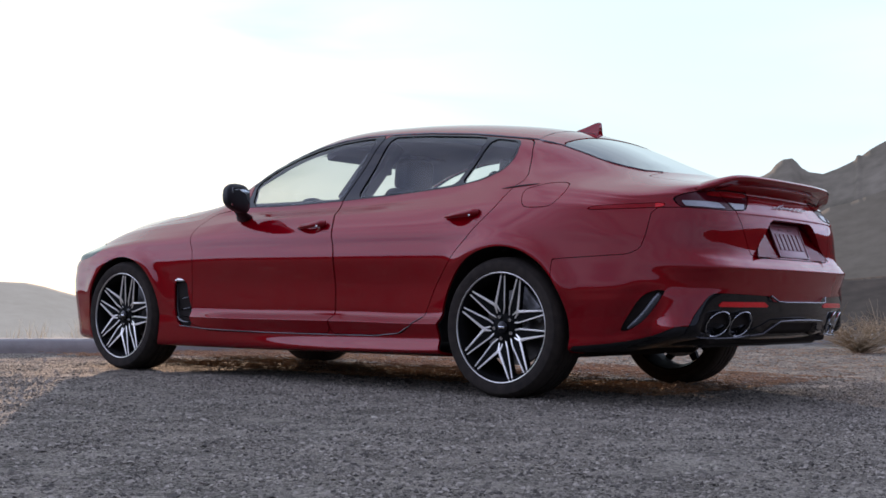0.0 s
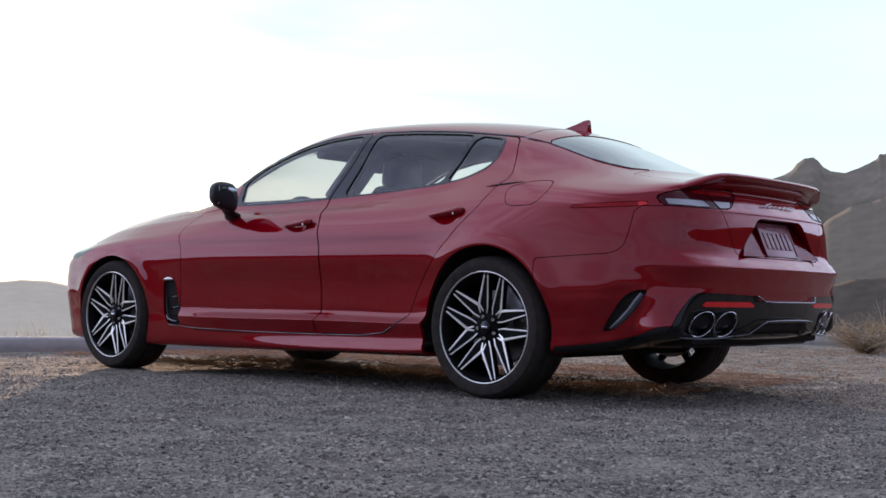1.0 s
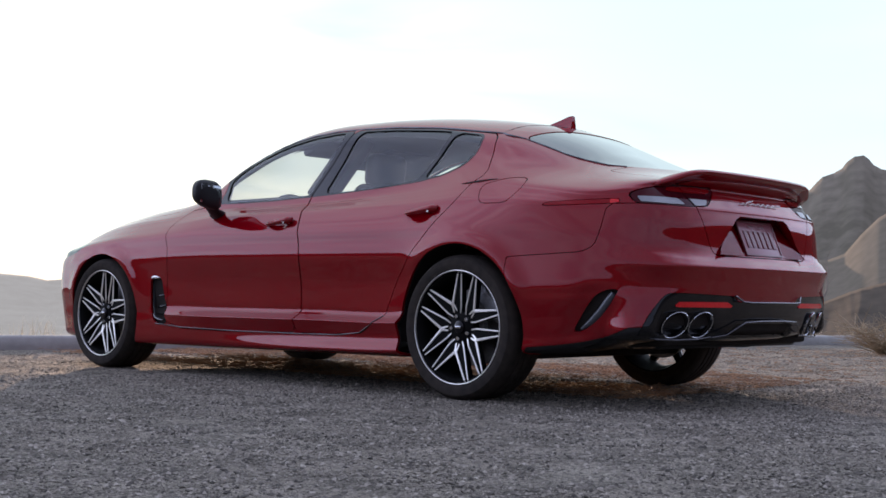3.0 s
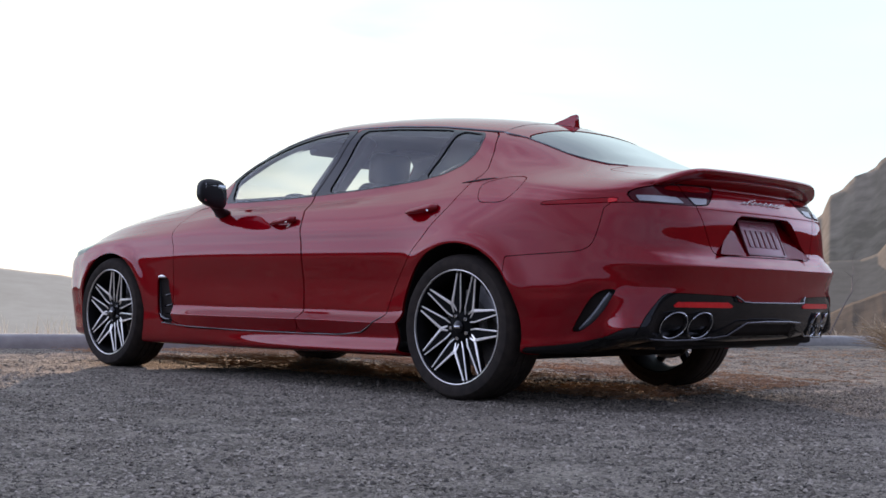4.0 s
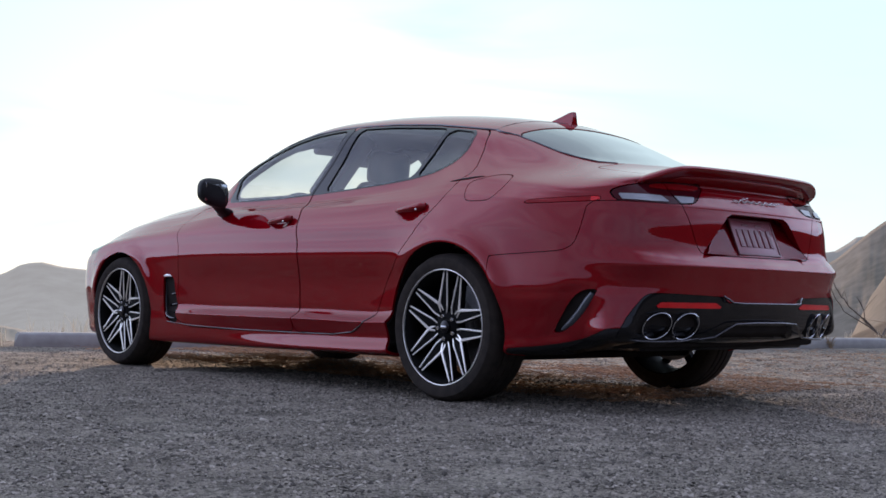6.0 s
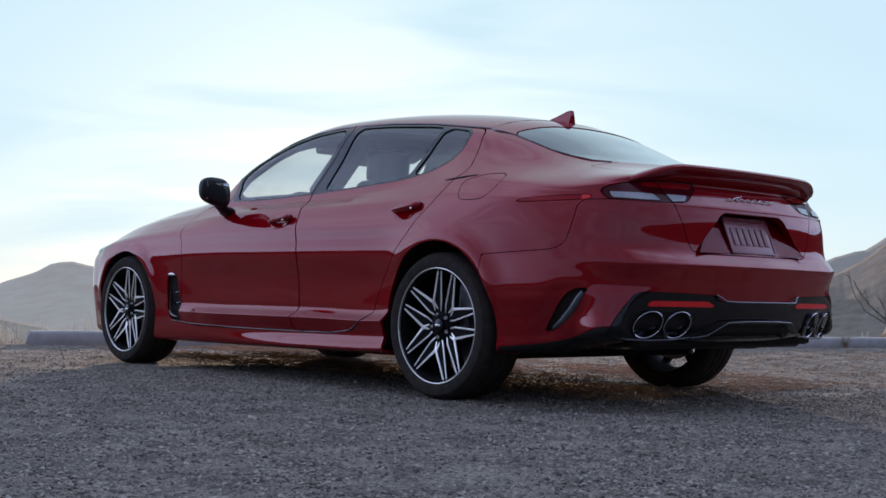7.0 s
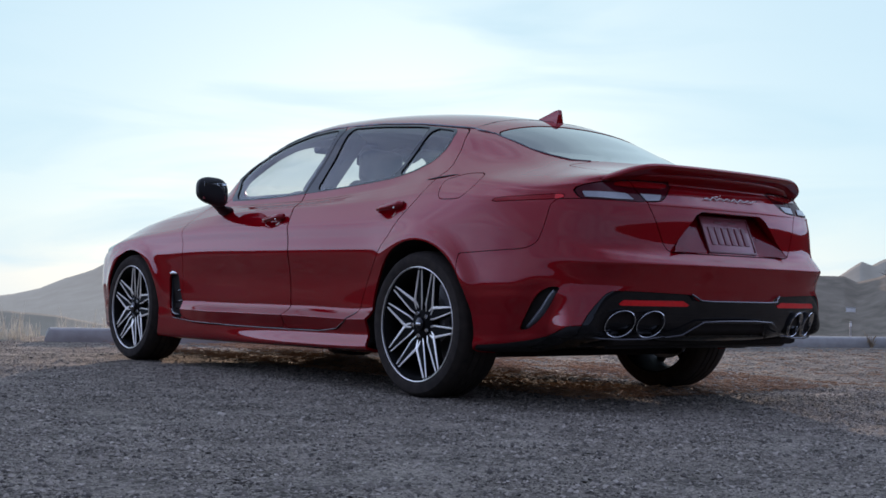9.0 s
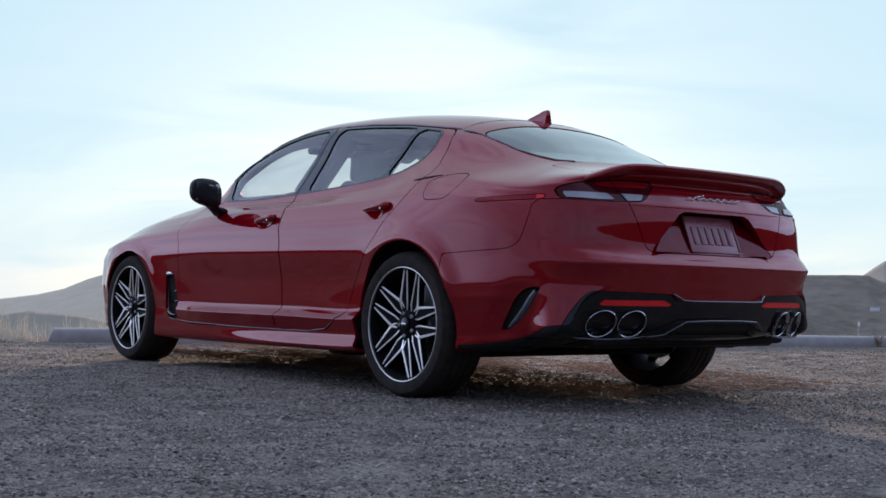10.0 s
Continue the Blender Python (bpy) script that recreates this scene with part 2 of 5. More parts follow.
class Sheet:
    """A piece of a curved skin: places, normals and faces."""

    def __init__(self, v, n, f):
        self.v, self.n, self.f = np.asarray(v, float), np.asarray(n, float), f

    def cut(self, field):
        """Splits along field = 0. Returns the pieces where it is below and above."""
        val = field(self.v)
        val = np.where(np.abs(val) < 1e-6, 1e-6, val)
        up = (val > 0).tolist()
        verts, norms, low, high, made = list(self.v), list(self.n), [], [], {}

        def edge(a, b):
            key = (a, b) if a < b else (b, a)
            if key not in made:
                a, b = key
                k = val[a] / (val[a] - val[b])
                made[key] = len(verts)
                verts.append(self.v[a] + k * (self.v[b] - self.v[a]))
                norms.append(self.n[a] + k * (self.n[b] - self.n[a]))
            return made[key]

        for f in self.f:
            s = [up[i] for i in f]
            if all(s):
                high.append(f)
            elif not any(s):
                low.append(f)
            else:
                lo, hi = [], []
                for i, a in enumerate(f):
                    b = f[(i + 1) % len(f)]
                    (hi if up[a] else lo).append(a)
                    if up[a] != up[b]:
                        m = edge(a, b)
                        lo.append(m)
                        hi.append(m)
                if len(lo) > 2:
                    low.append(tuple(lo))
                if len(hi) > 2:
                    high.append(tuple(hi))
        verts, norms = np.array(verts), np.array(norms)
        return Sheet(verts, norms, low).packed(), Sheet(verts, norms, high).packed()

    def packed(self):
        used = sorted({i for f in self.f for i in f})
        to = {a: b for b, a in enumerate(used)}
        if not used:
            return Sheet(np.zeros((0, 3)), np.zeros((0, 3)), [])
        return Sheet(self.v[used], self.n[used], [tuple(to[i] for i in f) for f in self.f])

    def moved(self, d):
        n = self.n / np.maximum(np.linalg.norm(self.n, axis=1, keepdims=True), 1e-9)
        return Sheet(self.v + n * d, self.n, self.f)

    def mirrored(self):
        flip = np.array([1, -1, 1])
        return Sheet(self.v * flip, self.n * flip, [f[::-1] for f in self.f])

    def plus(self, o):
        k = len(self.v)
        return Sheet(np.vstack([self.v, o.v]), np.vstack([self.n, o.n]), self.f + [tuple(i + k for i in f) for f in o.f])

    def thick(self, depth):
        """Turns the rims inwards."""
        n = self.n / np.maximum(np.linalg.norm(self.n, axis=1, keepdims=True), 1e-9)
        seen = {}
        for f in self.f:
            for i, a in enumerate(f):
                b = f[(i + 1) % len(f)]
                seen[(a, b)] = seen.get((a, b), 0) + 1
        verts, norms, faces = [], [], []
        k = len(self.v)
        for a, b in seen:
            if (b, a) in seen or (abs(self.v[a][1]) < 1e-4 and abs(self.v[b][1]) < 1e-4):
                continue
            out = np.cross(self.v[b] - self.v[a], n[a])
            out /= max(np.linalg.norm(out), 1e-9)
            verts += [self.v[a], self.v[b], self.v[b] - n[b] * depth, self.v[a] - n[a] * depth]
            norms += [out] * 4
            faces.append((k + 3, k + 2, k + 1, k))
            k += 4
        if not faces:
            return self
        return Sheet(np.vstack([self.v, verts]), np.vstack([n, norms]), self.f + faces)

    def build(self, name, mat, parent=None, label="", depth=0.012):
        s = self.thick(depth) if depth else self
        n = s.n / np.maximum(np.linalg.norm(s.n, axis=1, keepdims=True), 1e-9)
        return link_mesh(name, s.v, s.f, mat, parent, label, n)


def chaikin(poly, times=2, reach=0.022):
    """Rounds an outline's corners, by no more than about that many metres."""
    p = np.array(poly, float)
    for _ in range(times):
        q = np.roll(p, -1, 0)
        size = np.maximum(np.linalg.norm(q - p, axis=1, keepdims=True), 1e-9)
        k = np.minimum(0.22, reach / size)
        p = np.stack([p + k * (q - p), q - k * (q - p)], 1).reshape(-1, 2)
        reach *= 0.45
    return p


def inside(poly, axes, rounds=2, grow=0.0, limit=None):
    """A field below zero inside an outline that is drawn on two axes of the world; limit(v) > 0 shuts the rest out."""
    p = chaikin(poly, rounds)
    a, b = p, np.roll(p, -1, 0)

    def field(v):
        q = v[:, axes]
        best, sign = np.full(len(q), 1e9), np.ones(len(q))
        for s, e in zip(a, b):
            d, w = e - s, q - s
            k = np.clip((w @ d) / max(d @ d, 1e-12), 0, 1)
            best = np.minimum(best, np.linalg.norm(w - k[:, None] * d, axis=1))
            c1, c2, c3 = q[:, 1] >= s[1], q[:, 1] < e[1], d[0] * w[:, 1] > d[1] * w[:, 0]
            sign = np.where((c1 & c2 & c3) | (~c1 & ~c2 & ~c3), -sign, sign)
        out = best * sign - grow
        return np.maximum(out, limit(v)) if limit else out

    return field


XZ, YZ, XY = [0, 2], [1, 2], [0, 1]

# ---- the car's skin: lines along the body, from the middle of the tail round the flank to the middle of the nose ----
SIDE_X = [-0.38, 0.0, 0.42, 0.95, 1.45, 1.95, 2.45, 2.906, 3.30]


def line(tail, flank, nose):
    """tail: five places, flank: (y, z) at SIDE_X, nose: two places."""
    return tail + [(x, y, z) for x, (y, z) in zip(SIDE_X, flank)] + nose


LINES = [
    # floor edge
    line([(-0.75, 0, 0.25), (-0.75, 0.30, 0.25), (-0.72, 0.50, 0.25), (-0.66, 0.62, 0.25), (-0.56, 0.70, 0.23)],
         [(0.76, 0.22), (0.78, 0.19), (0.80, 0.175), (0.80, 0.17), (0.80, 0.165), (0.80, 0.16), (0.80, 0.16), (0.78, 0.16), (0.72, 0.16)],
         [(3.46, 0.50, 0.17), (3.55, 0, 0.17)]),
    # lower edge
    line([(-0.99, 0, 0.30), (-0.975, 0.30, 0.30), (-0.91, 0.56, 0.30), (-0.835, 0.69, 0.297), (-0.67, 0.80, 0.27)],
         [(0.885, 0.235), (0.915, 0.215), (0.928, 0.198), (0.913, 0.190), (0.893, 0.18), (0.880, 0.175), (0.874, 0.17), (0.876, 0.17), (0.83, 0.18)],
         [(3.53, 0.58, 0.18), (3.64, 0, 0.18)]),
    # top of the sill
    line([(-1.045, 0, 0.35), (-1.03, 0.30, 0.35), (-0.955, 0.575, 0.345), (-0.86, 0.71, 0.345), (-0.68, 0.828, 0.33)],
         [(0.897, 0.30), (0.925, 0.285), (0.905, 0.262), (0.890, 0.258), (0.892, 0.258), (0.897, 0.262), (0.890, 0.27), (0.895, 0.27), (0.855, 0.27)],
         [(3.555, 0.60, 0.27), (3.67, 0, 0.27)]),
    # ledge low on the doors
    line([(-1.06, 0, 0.41), (-1.045, 0.30, 0.41), (-0.97, 0.59, 0.41), (-0.87, 0.725, 0.405), (-0.69, 0.845, 0.40)],
         [(0.908, 0.38), (0.935, 0.37), (0.925, 0.338), (0.922, 0.338), (0.922, 0.336), (0.919, 0.334), (0.892, 0.34), (0.898, 0.37), (0.862, 0.37)],
         [(3.565, 0.615, 0.37), (3.685, 0, 0.37)]),
    line([(-1.067, 0, 0.48), (-1.052, 0.30, 0.485), (-0.977, 0.60, 0.485), (-0.889, 0.735, 0.485), (-0.70, 0.863, 0.465)],
         [(0.920, 0.45), (0.935, 0.43), (0.884, 0.376), (0.870, 0.376), (0.870, 0.374), (0.870, 0.372), (0.895, 0.385), (0.900, 0.43), (0.872, 0.46)],
         [(3.575, 0.625, 0.46), (3.695, 0, 0.46)]),
    line([(-1.075, 0, 0.55), (-1.060, 0.30, 0.55), (-0.985, 0.602, 0.55), (-0.892, 0.743, 0.55), (-0.70, 0.868, 0.53)],
         [(0.924, 0.52), (0.932, 0.53), (0.885, 0.52), (0.876, 0.52), (0.876, 0.52), (0.876, 0.52), (0.900, 0.52), (0.904, 0.53), (0.870, 0.55)],
         [(3.575, 0.63, 0.55), (3.70, 0, 0.55)]),
    # widest line
    line([(-1.085, 0, 0.614), (-1.070, 0.30, 0.614), (-0.998, 0.62, 0.614), (-0.90, 0.755, 0.617), (-0.69, 0.860, 0.63)],
         [(0.912, 0.65), (0.93, 0.67), (0.905, 0.662), (0.90, 0.662), (0.90, 0.662), (0.90, 0.662), (0.907, 0.662), (0.908, 0.66), (0.868, 0.64)],
         [(3.57, 0.62, 0.64), (3.69, 0, 0.64)]),
    line([(-1.038, 0, 0.674), (-1.026, 0.30, 0.674), (-0.968, 0.565, 0.680), (-0.874, 0.734, 0.698), (-0.67, 0.850, 0.75)],
         [(0.900, 0.79), (0.915, 0.80), (0.892, 0.80), (0.887, 0.80), (0.887, 0.80), (0.887, 0.80), (0.89, 0.78), (0.885, 0.76), (0.84, 0.72)],
         [(3.54, 0.60, 0.71), (3.67, 0, 0.70)]),
    line([(-1.034, 0, 0.79), (-1.022, 0.30, 0.79), (-0.960, 0.556, 0.79), (-0.868, 0.726, 0.80), (-0.665, 0.829, 0.84)],
         [(0.885, 0.88), (0.875, 0.905), (0.850, 0.89), (0.842, 0.885), (0.842, 0.88), (0.842, 0.87), (0.84, 0.83), (0.83, 0.80), (0.77, 0.76)],
         [(3.49, 0.54, 0.75), (3.62, 0, 0.74)]),
    # shoulder and window sill
    line([(-0.968, 0, 0.955), (-0.955, 0.30, 0.955), (-0.882, 0.54, 0.957), (-0.80, 0.715, 0.94), (-0.63, 0.79, 0.94)],
         [(0.795, 0.975), (0.785, 1.025), (0.765, 0.995), (0.755, 0.97), (0.755, 0.96), (0.755, 0.945), (0.74, 0.910), (0.70, 0.885), (0.63, 0.838)],
         [(3.42, 0.43, 0.79), (3.52, 0, 0.79)]),
    line([(-1.01, 0, 0.985), (-0.995, 0.28, 0.985), (-0.91, 0.50, 0.985), (-0.80, 0.645, 0.975), (-0.62, 0.68, 0.99)],
         [(0.66, 1.035), (0.675, 1.13), (0.69, 1.13), (0.69, 1.14), (0.695, 1.12), (0.725, 1.025), (0.60, 0.985), (0.52, 0.958), (0.45, 0.91)],
         [(3.33, 0.32, 0.825), (3.42, 0, 0.825)]),
    # roof rail
    line([(-0.99, 0, 1.0), (-0.97, 0.22, 1.0), (-0.87, 0.40, 1.005), (-0.77, 0.50, 1.01), (-0.60, 0.53, 1.035)],
         [(0.53, 1.09), (0.575, 1.225), (0.605, 1.282), (0.618, 1.322), (0.64, 1.290), (0.675, 1.115), (0.45, 1.0), (0.38, 0.98), (0.33, 0.937)],
         [(3.24, 0.22, 0.855), (3.30, 0, 0.855)]),
    line([(-0.97, 0, 1.01), (-0.94, 0.12, 1.01), (-0.83, 0.22, 1.025), (-0.73, 0.27, 1.035), (-0.58, 0.28, 1.075)],
         [(0.29, 1.15), (0.33, 1.297), (0.36, 1.368), (0.37, 1.402), (0.38, 1.378), (0.42, 1.195), (0.24, 1.01), (0.20, 0.99), (0.17, 0.95)],
         [(3.12, 0.10, 0.88), (3.16, 0, 0.88)]),
    # middle
    line([(-0.95, 0, 1.015), (-0.91, 0, 1.02), (-0.80, 0, 1.04), (-0.70, 0, 1.055), (-0.56, 0, 1.095)],
         [(0, 1.165), (0, 1.318), (0, 1.39), (0, 1.418), (0, 1.395), (0, 1.215), (0, 1.015), (0, 0.995), (0, 0.96)],
         [(3.03, 0, 0.895), (3.06, 0, 0.895)]),
]

# a crease round the tail at the top of the plate recess: above it the tailgate leans towards the sky
def curved(k, t):
    """A line on the smooth curve from line k to the next."""
    return [tuple(0.5 * (2 * b + (c - a) * t + (2 * a - 5 * b + 4 * c - d) * t**2 + (3 * b - a - 3 * c + d) * t**3) for a, b, c, d in zip(*q)) for q in zip(*LINES[k - 1 : k + 3])]


CREASE = curved(8, 0.45)
CREASE[:4] = [(-1.025, 0, 0.862), (-1.013, 0.30, 0.862), (-0.948, 0.550, 0.862), (-0.856, 0.720, 0.868)]
LINES.insert(9, CREASE)

# the tail's corners are pushed out a little from bumper to shoulder
for k in range(2, 12):
    for j, d in ((2, 0.022), (3, 0.024), (4, 0.006)):
        x, y, z = LINES[k][j]
        LINES[k][j] = (x - d, y + d, z)

# and the nose's corners are full
for k in range(1, 10):
    x, y, z = LINES[k][13]
    LINES[k][13] = (x, y + 0.014, z)
    x, y, z = LINES[k][14]
    LINES[k][14] = (x + 0.055, y + 0.068, z)

# one more line just above the ledge, to keep it crisp
EXTRA = [tuple((a + b) / 2 for a, b in zip(p, q)) for p, q in zip(LINES[4], LINES[5])]
for k, (y, z) in zip(range(7, 12), ((0.881, 0.415), (0.869, 0.415), (0.869, 0.413), (0.869, 0.411), (0.898, 0.44))):
    EXTRA[k] = (SIDE_X[k - 5], y, z)
LINES.insert(5, EXTRA)


def between(k, share):
    """A line part of the way from line k to the next."""
    return [tuple(a + (b - a) * share for a, b in zip(p, q)) for p, q in zip(LINES[k], LINES[k + 1])]


# close companions keep the bumper's shelf and the ledge crisp
for at, share in ((8, 0.20), (7, 0.80)):
    crisp, mild, even = between(at - 1, share), between(at - 1, 0.25 + share / 2), between(at - 1, 0.5)
    LINES.insert(at, crisp[:2] + mild[2:3] + even[3:])
for at, share in ((4, 0.16), (3, 0.86)):
    LINES.insert(at, between(at - 1, share))
# and others keep the tailgate's face straight from the crease up to the spoiler
for at, share in ((15, 0.82), (15, 0.25), (14, 0.78)):
    straight, mild = between(at - 1, share), between(at - 1, 0.25 + share / 2)
    LINES.insert(at, straight[:3] + mild[3:4] + curved(at - 1, 0.5)[4:])


def glide(p, steps):
    """A smooth curve through p (along axis 0), mirrored ends given in p[0] and p[-1] as ghosts."""
    out = []
    t = np.linspace(0, 1, steps, endpoint=False)[:, None, None]
    for i in range(1, len(p) - 2):
        a, b, c, d = p[i - 1], p[i], p[i + 1], p[i + 2]
        out.append(0.5 * (2 * b + (c - a) * t + (2 * a - 5 * b + 4 * c - d) * t**2 + (3 * b - a - 3 * c + d) * t**3))
    return np.concatenate(out + [p[-2][None]])


def car_skin(cols=26, rows=9):
    flip = np.array([1, -1, 1])
    c = np.array(LINES, float).transpose(1, 0, 2)
    c = np.concatenate([c[1:2] * flip, c, c[-2:-1] * flip])
    g = glide(c, cols).transpose(1, 0, 2)
    g = np.concatenate([g[:1] * 2 - g[1:2], g, g[-2:-1] * flip])
    g = glide(g, rows).transpose(1, 0, 2)
    for _ in range(3):
        h = g.copy()
        h[1:-1, 1:-1] = 0.4 * g[1:-1, 1:-1] + 0.15 * (g[2:, 1:-1] + g[:-2, 1:-1] + g[1:-1, 2:] + g[1:-1, :-2])
        h[1:-1, 0], h[1:-1, -1] = g[1:-1, 0], 0.5 * g[1:-1, -1] + 0.25 * (g[2:, -1] + g[:-2, -1])
        h[0, 1:-1], h[-1, 1:-1] = 0.5 * g[0, 1:-1] + 0.25 * (g[0, 2:] + g[0, :-2]), g[-1, 1:-1]
        h[0, :, 1], h[-1, :, 1], h[:, -1, 1] = 0, 0, 0
        g = h
    return g


def soft(a, lo, hi):
    k = np.clip((a - lo) / (hi - lo), 0, 1)
    return k * k * (3 - 2 * k)


HUB_R, HUB_F, HUB_Z = 0.0, 2.906, 0.33
ARCH_R, ARCH_F = 0.378, 0.358
RECESS = [(-0.6, 0.679), (0.381, 0.679), (0.218, 0.842), (-0.6, 0.842)]


def shape(g):
    """Flared arches, number-plate recess and handle cups pressed into the skin."""
    v = g.reshape(-1, 3).copy()
    for cx, r in ((HUB_R, ARCH_R), (HUB_F, ARCH_F)):
        d = np.hypot(v[:, 0] - cx, v[:, 2] - HUB_Z)
        low = np.where((v[:, 0] > cx) & (cx == HUB_R), 0.17, 0.0)
        v[:, 1] += (0.016 if cx == HUB_R else 0.010) * np.exp(-(((d - r - 0.015) / 0.045) ** 2)) * (v[:, 1] > 0.5) * soft(v[:, 2], 0.38 + low, 0.55 + low)
    # a raised buttress runs from the bumper's shelf down to the corner, with a scoop in front of it
    along_z = (0.535 - v[:, 2]) / 0.23
    mid_x = -0.875 + 0.10 * np.clip(along_z, 0, 1)
    off = v[:, 0] - mid_x
    zone = soft(v[:, 2], 0.27, 0.33) * (1 - soft(v[:, 2], 0.47, 0.56)) * (v[:, 1] > 0.5) * (v[:, 0] < -0.3)
    v[:, 1] += zone * (0.013 * np.exp(-((off / 0.055) ** 2)) - 0.012 * np.exp(-(((off - 0.15) / 0.06) ** 2)))
    # below the shelf's end the corner flares outwards towards the ground
    flare = 0.085 * soft(off, -0.17, -0.10) * (1 - soft(off, -0.06, 0.05)) * np.clip((0.52 - v[:, 2]) / 0.185, 0, 1) * soft(v[:, 2], 0.25, 0.325) * (v[:, 1] > 0.5) * (v[:, 0] < -0.3)
    v[:, 0] -= 0.6 * flare
    v[:, 1] += 0.8 * flare
    for x, z in ((0.265, 0.845), (1.29, 0.832)):
        d = np.hypot((v[:, 0] - x) / 0.080, (v[:, 2] - z + 0.008) / 0.034)
        v[:, 1] -= 0.008 * soft(1 - d, 0.0, 0.55) * (v[:, 1] > 0.5)
    return v.reshape(g.shape)


GRID = shape(car_skin())
ni, nj = GRID.shape[:2]
du, dv = np.gradient(GRID, axis=0), np.gradient(GRID, axis=1)
NORM = np.cross(du, dv)
NORM /= np.maximum(np.linalg.norm(NORM, axis=2, keepdims=True), 1e-9)
if NORM[ni // 2, nj // 3, 1] < 0:
    NORM, WIND = -NORM, -1
else:
    WIND = 1
NORM[0, :, 1], NORM[-1, :, 1], NORM[:, -1, 1] = 0, 0, 0
NORM[:, -1] = np.where(NORM[:, -1, 2:3] < 0.2, np.array([0, 0, 1.0]), NORM[:, -1])
faces = [(i * nj + j, (i + 1) * nj + j, (i + 1) * nj + j + 1, i * nj + j + 1)[::WIND] for i in range(ni - 1) for j in range(nj - 1)]
SKIN = Sheet(GRID.reshape(-1, 3), NORM.reshape(-1, 3), faces)

# ---- the car ----
car = tagged(new("car"), "metallic red fastback sedan parked on gravel, black rear diffuser, twin exhausts", "car")


def flank(v):
    return 0.45 - v[:, 1]


def tail(v):
    return v[:, 0] + 0.55


def pair(name, sheet, mat, parents, label="", depth=0.012):
    """The same part on both sides of the car."""
    return [s.build(name, mat, p, label, depth) for s, p in zip((sheet, sheet.mirrored()), parents)]


def whole(name, sheet, mat, parent, label="", depth=0.012):
    return sheet.plus(sheet.mirrored()).build(name, mat, parent, label, depth)


def wheel_hole(cx, r):
    return lambda v: np.maximum(np.hypot(v[:, 0] - cx, v[:, 2] - HUB_Z) - r, flank(v))


GAP = 0.0045
_, rest = SKIN.cut(wheel_hole(HUB_R, ARCH_R))
_, rest = rest.cut(wheel_hole(HUB_F, ARCH_F))
INSIDE_SKIN = rest.moved(-0.022)

# outlines on the flank (x, z)
FRONT_GLASS = [(1.91, 0.973), (1.905, 1.088), (1.755, 1.176), (1.595, 1.237), (1.452, 1.275), (1.30, 1.300), (1.13, 1.314), (1.035, 1.315), (1.205, 0.981), (1.5, 0.971)]
REAR_GLASS = [(1.088, 0.989), (0.935, 1.314), (0.70, 1.306), (0.40, 1.283), (0.303, 1.270), (0.405, 1.030), (0.60, 1.010), (0.85, 0.996)]
QUARTER_GLASS = [(0.378, 1.026), (0.277, 1.266), (0.122, 1.240), (0.112, 1.165), (0.140, 1.096), (0.245, 1.050)]
TRIM_ZONE = [(1.975, 0.966), (1.915, 1.098), (1.76, 1.185), (1.60, 1.246), (1.455, 1.284), (1.30, 1.309), (1.12, 1.323), (0.94, 1.322), (0.70, 1.314), (0.40, 1.290), (0.11, 1.246),
             (0.100, 1.16), (0.130, 1.088), (0.24, 1.042), (0.40, 1.018), (0.60, 1.003), (0.85, 0.989), (1.2, 0.974), (1.5, 0.964), (1.75, 0.962)]
FRONT_DOOR = [(2.262, 0.30), (2.24, 0.69), (2.30, 0.84), (2.24, 0.935), (1.985, 0.962), (1.915, 1.10), (1.76, 1.187), (1.60, 1.248), (1.455, 1.286), (1.30, 1.311), (1.12, 1.325), (0.985, 1.326),
              (1.20, 0.965), (1.15, 0.85), (1.110, 0.68), (1.115, 0.45), (1.127, 0.272), (1.6, 0.262), (2.1, 0.262)]
REAR_DOOR = [(1.118, 0.272), (1.104, 0.45), (1.100, 0.68), (1.14, 0.85), (1.19, 0.965), (0.978, 1.326), (0.70, 1.316), (0.40, 1.292), (0.05, 1.243), (0.0, 1.12), (-0.045, 1.035),
             (0.01, 0.99), (0.06, 0.906), (0.188, 0.779), (0.297, 0.671), (0.42, 0.52), (0.50, 0.36), (0.62, 0.285), (0.85, 0.272)]
FUEL = [(-0.063, 0.975), (-0.20, 1.005), (-0.29, 1.003), (-0.305, 0.965), (-0.275, 0.905), (-0.24, 0.887), (-0.12, 0.889), (-0.095, 0.90)]
GILL = [(2.405, 0.545), (2.30, 0.548), (2.285, 0.46), (2.245, 0.335), (2.25, 0.275), (2.37, 0.285), (2.405, 0.36)]
SIDE_VENT = [(-0.605, 0.324), (-0.632, 0.372), (-0.684, 0.442), (-0.728, 0.490), (-0.780, 0.511), (-0.822, 0.510), (-0.812, 0.486), (-0.772, 0.430), (-0.712, 0.372), (-0.652, 0.334)]
STRIP = [(-0.45, 0.866), (-0.47, 0.880), (-0.60, 0.886), (-0.79, 0.890), (-0.79, 0.872), (-0.60, 0.868)]
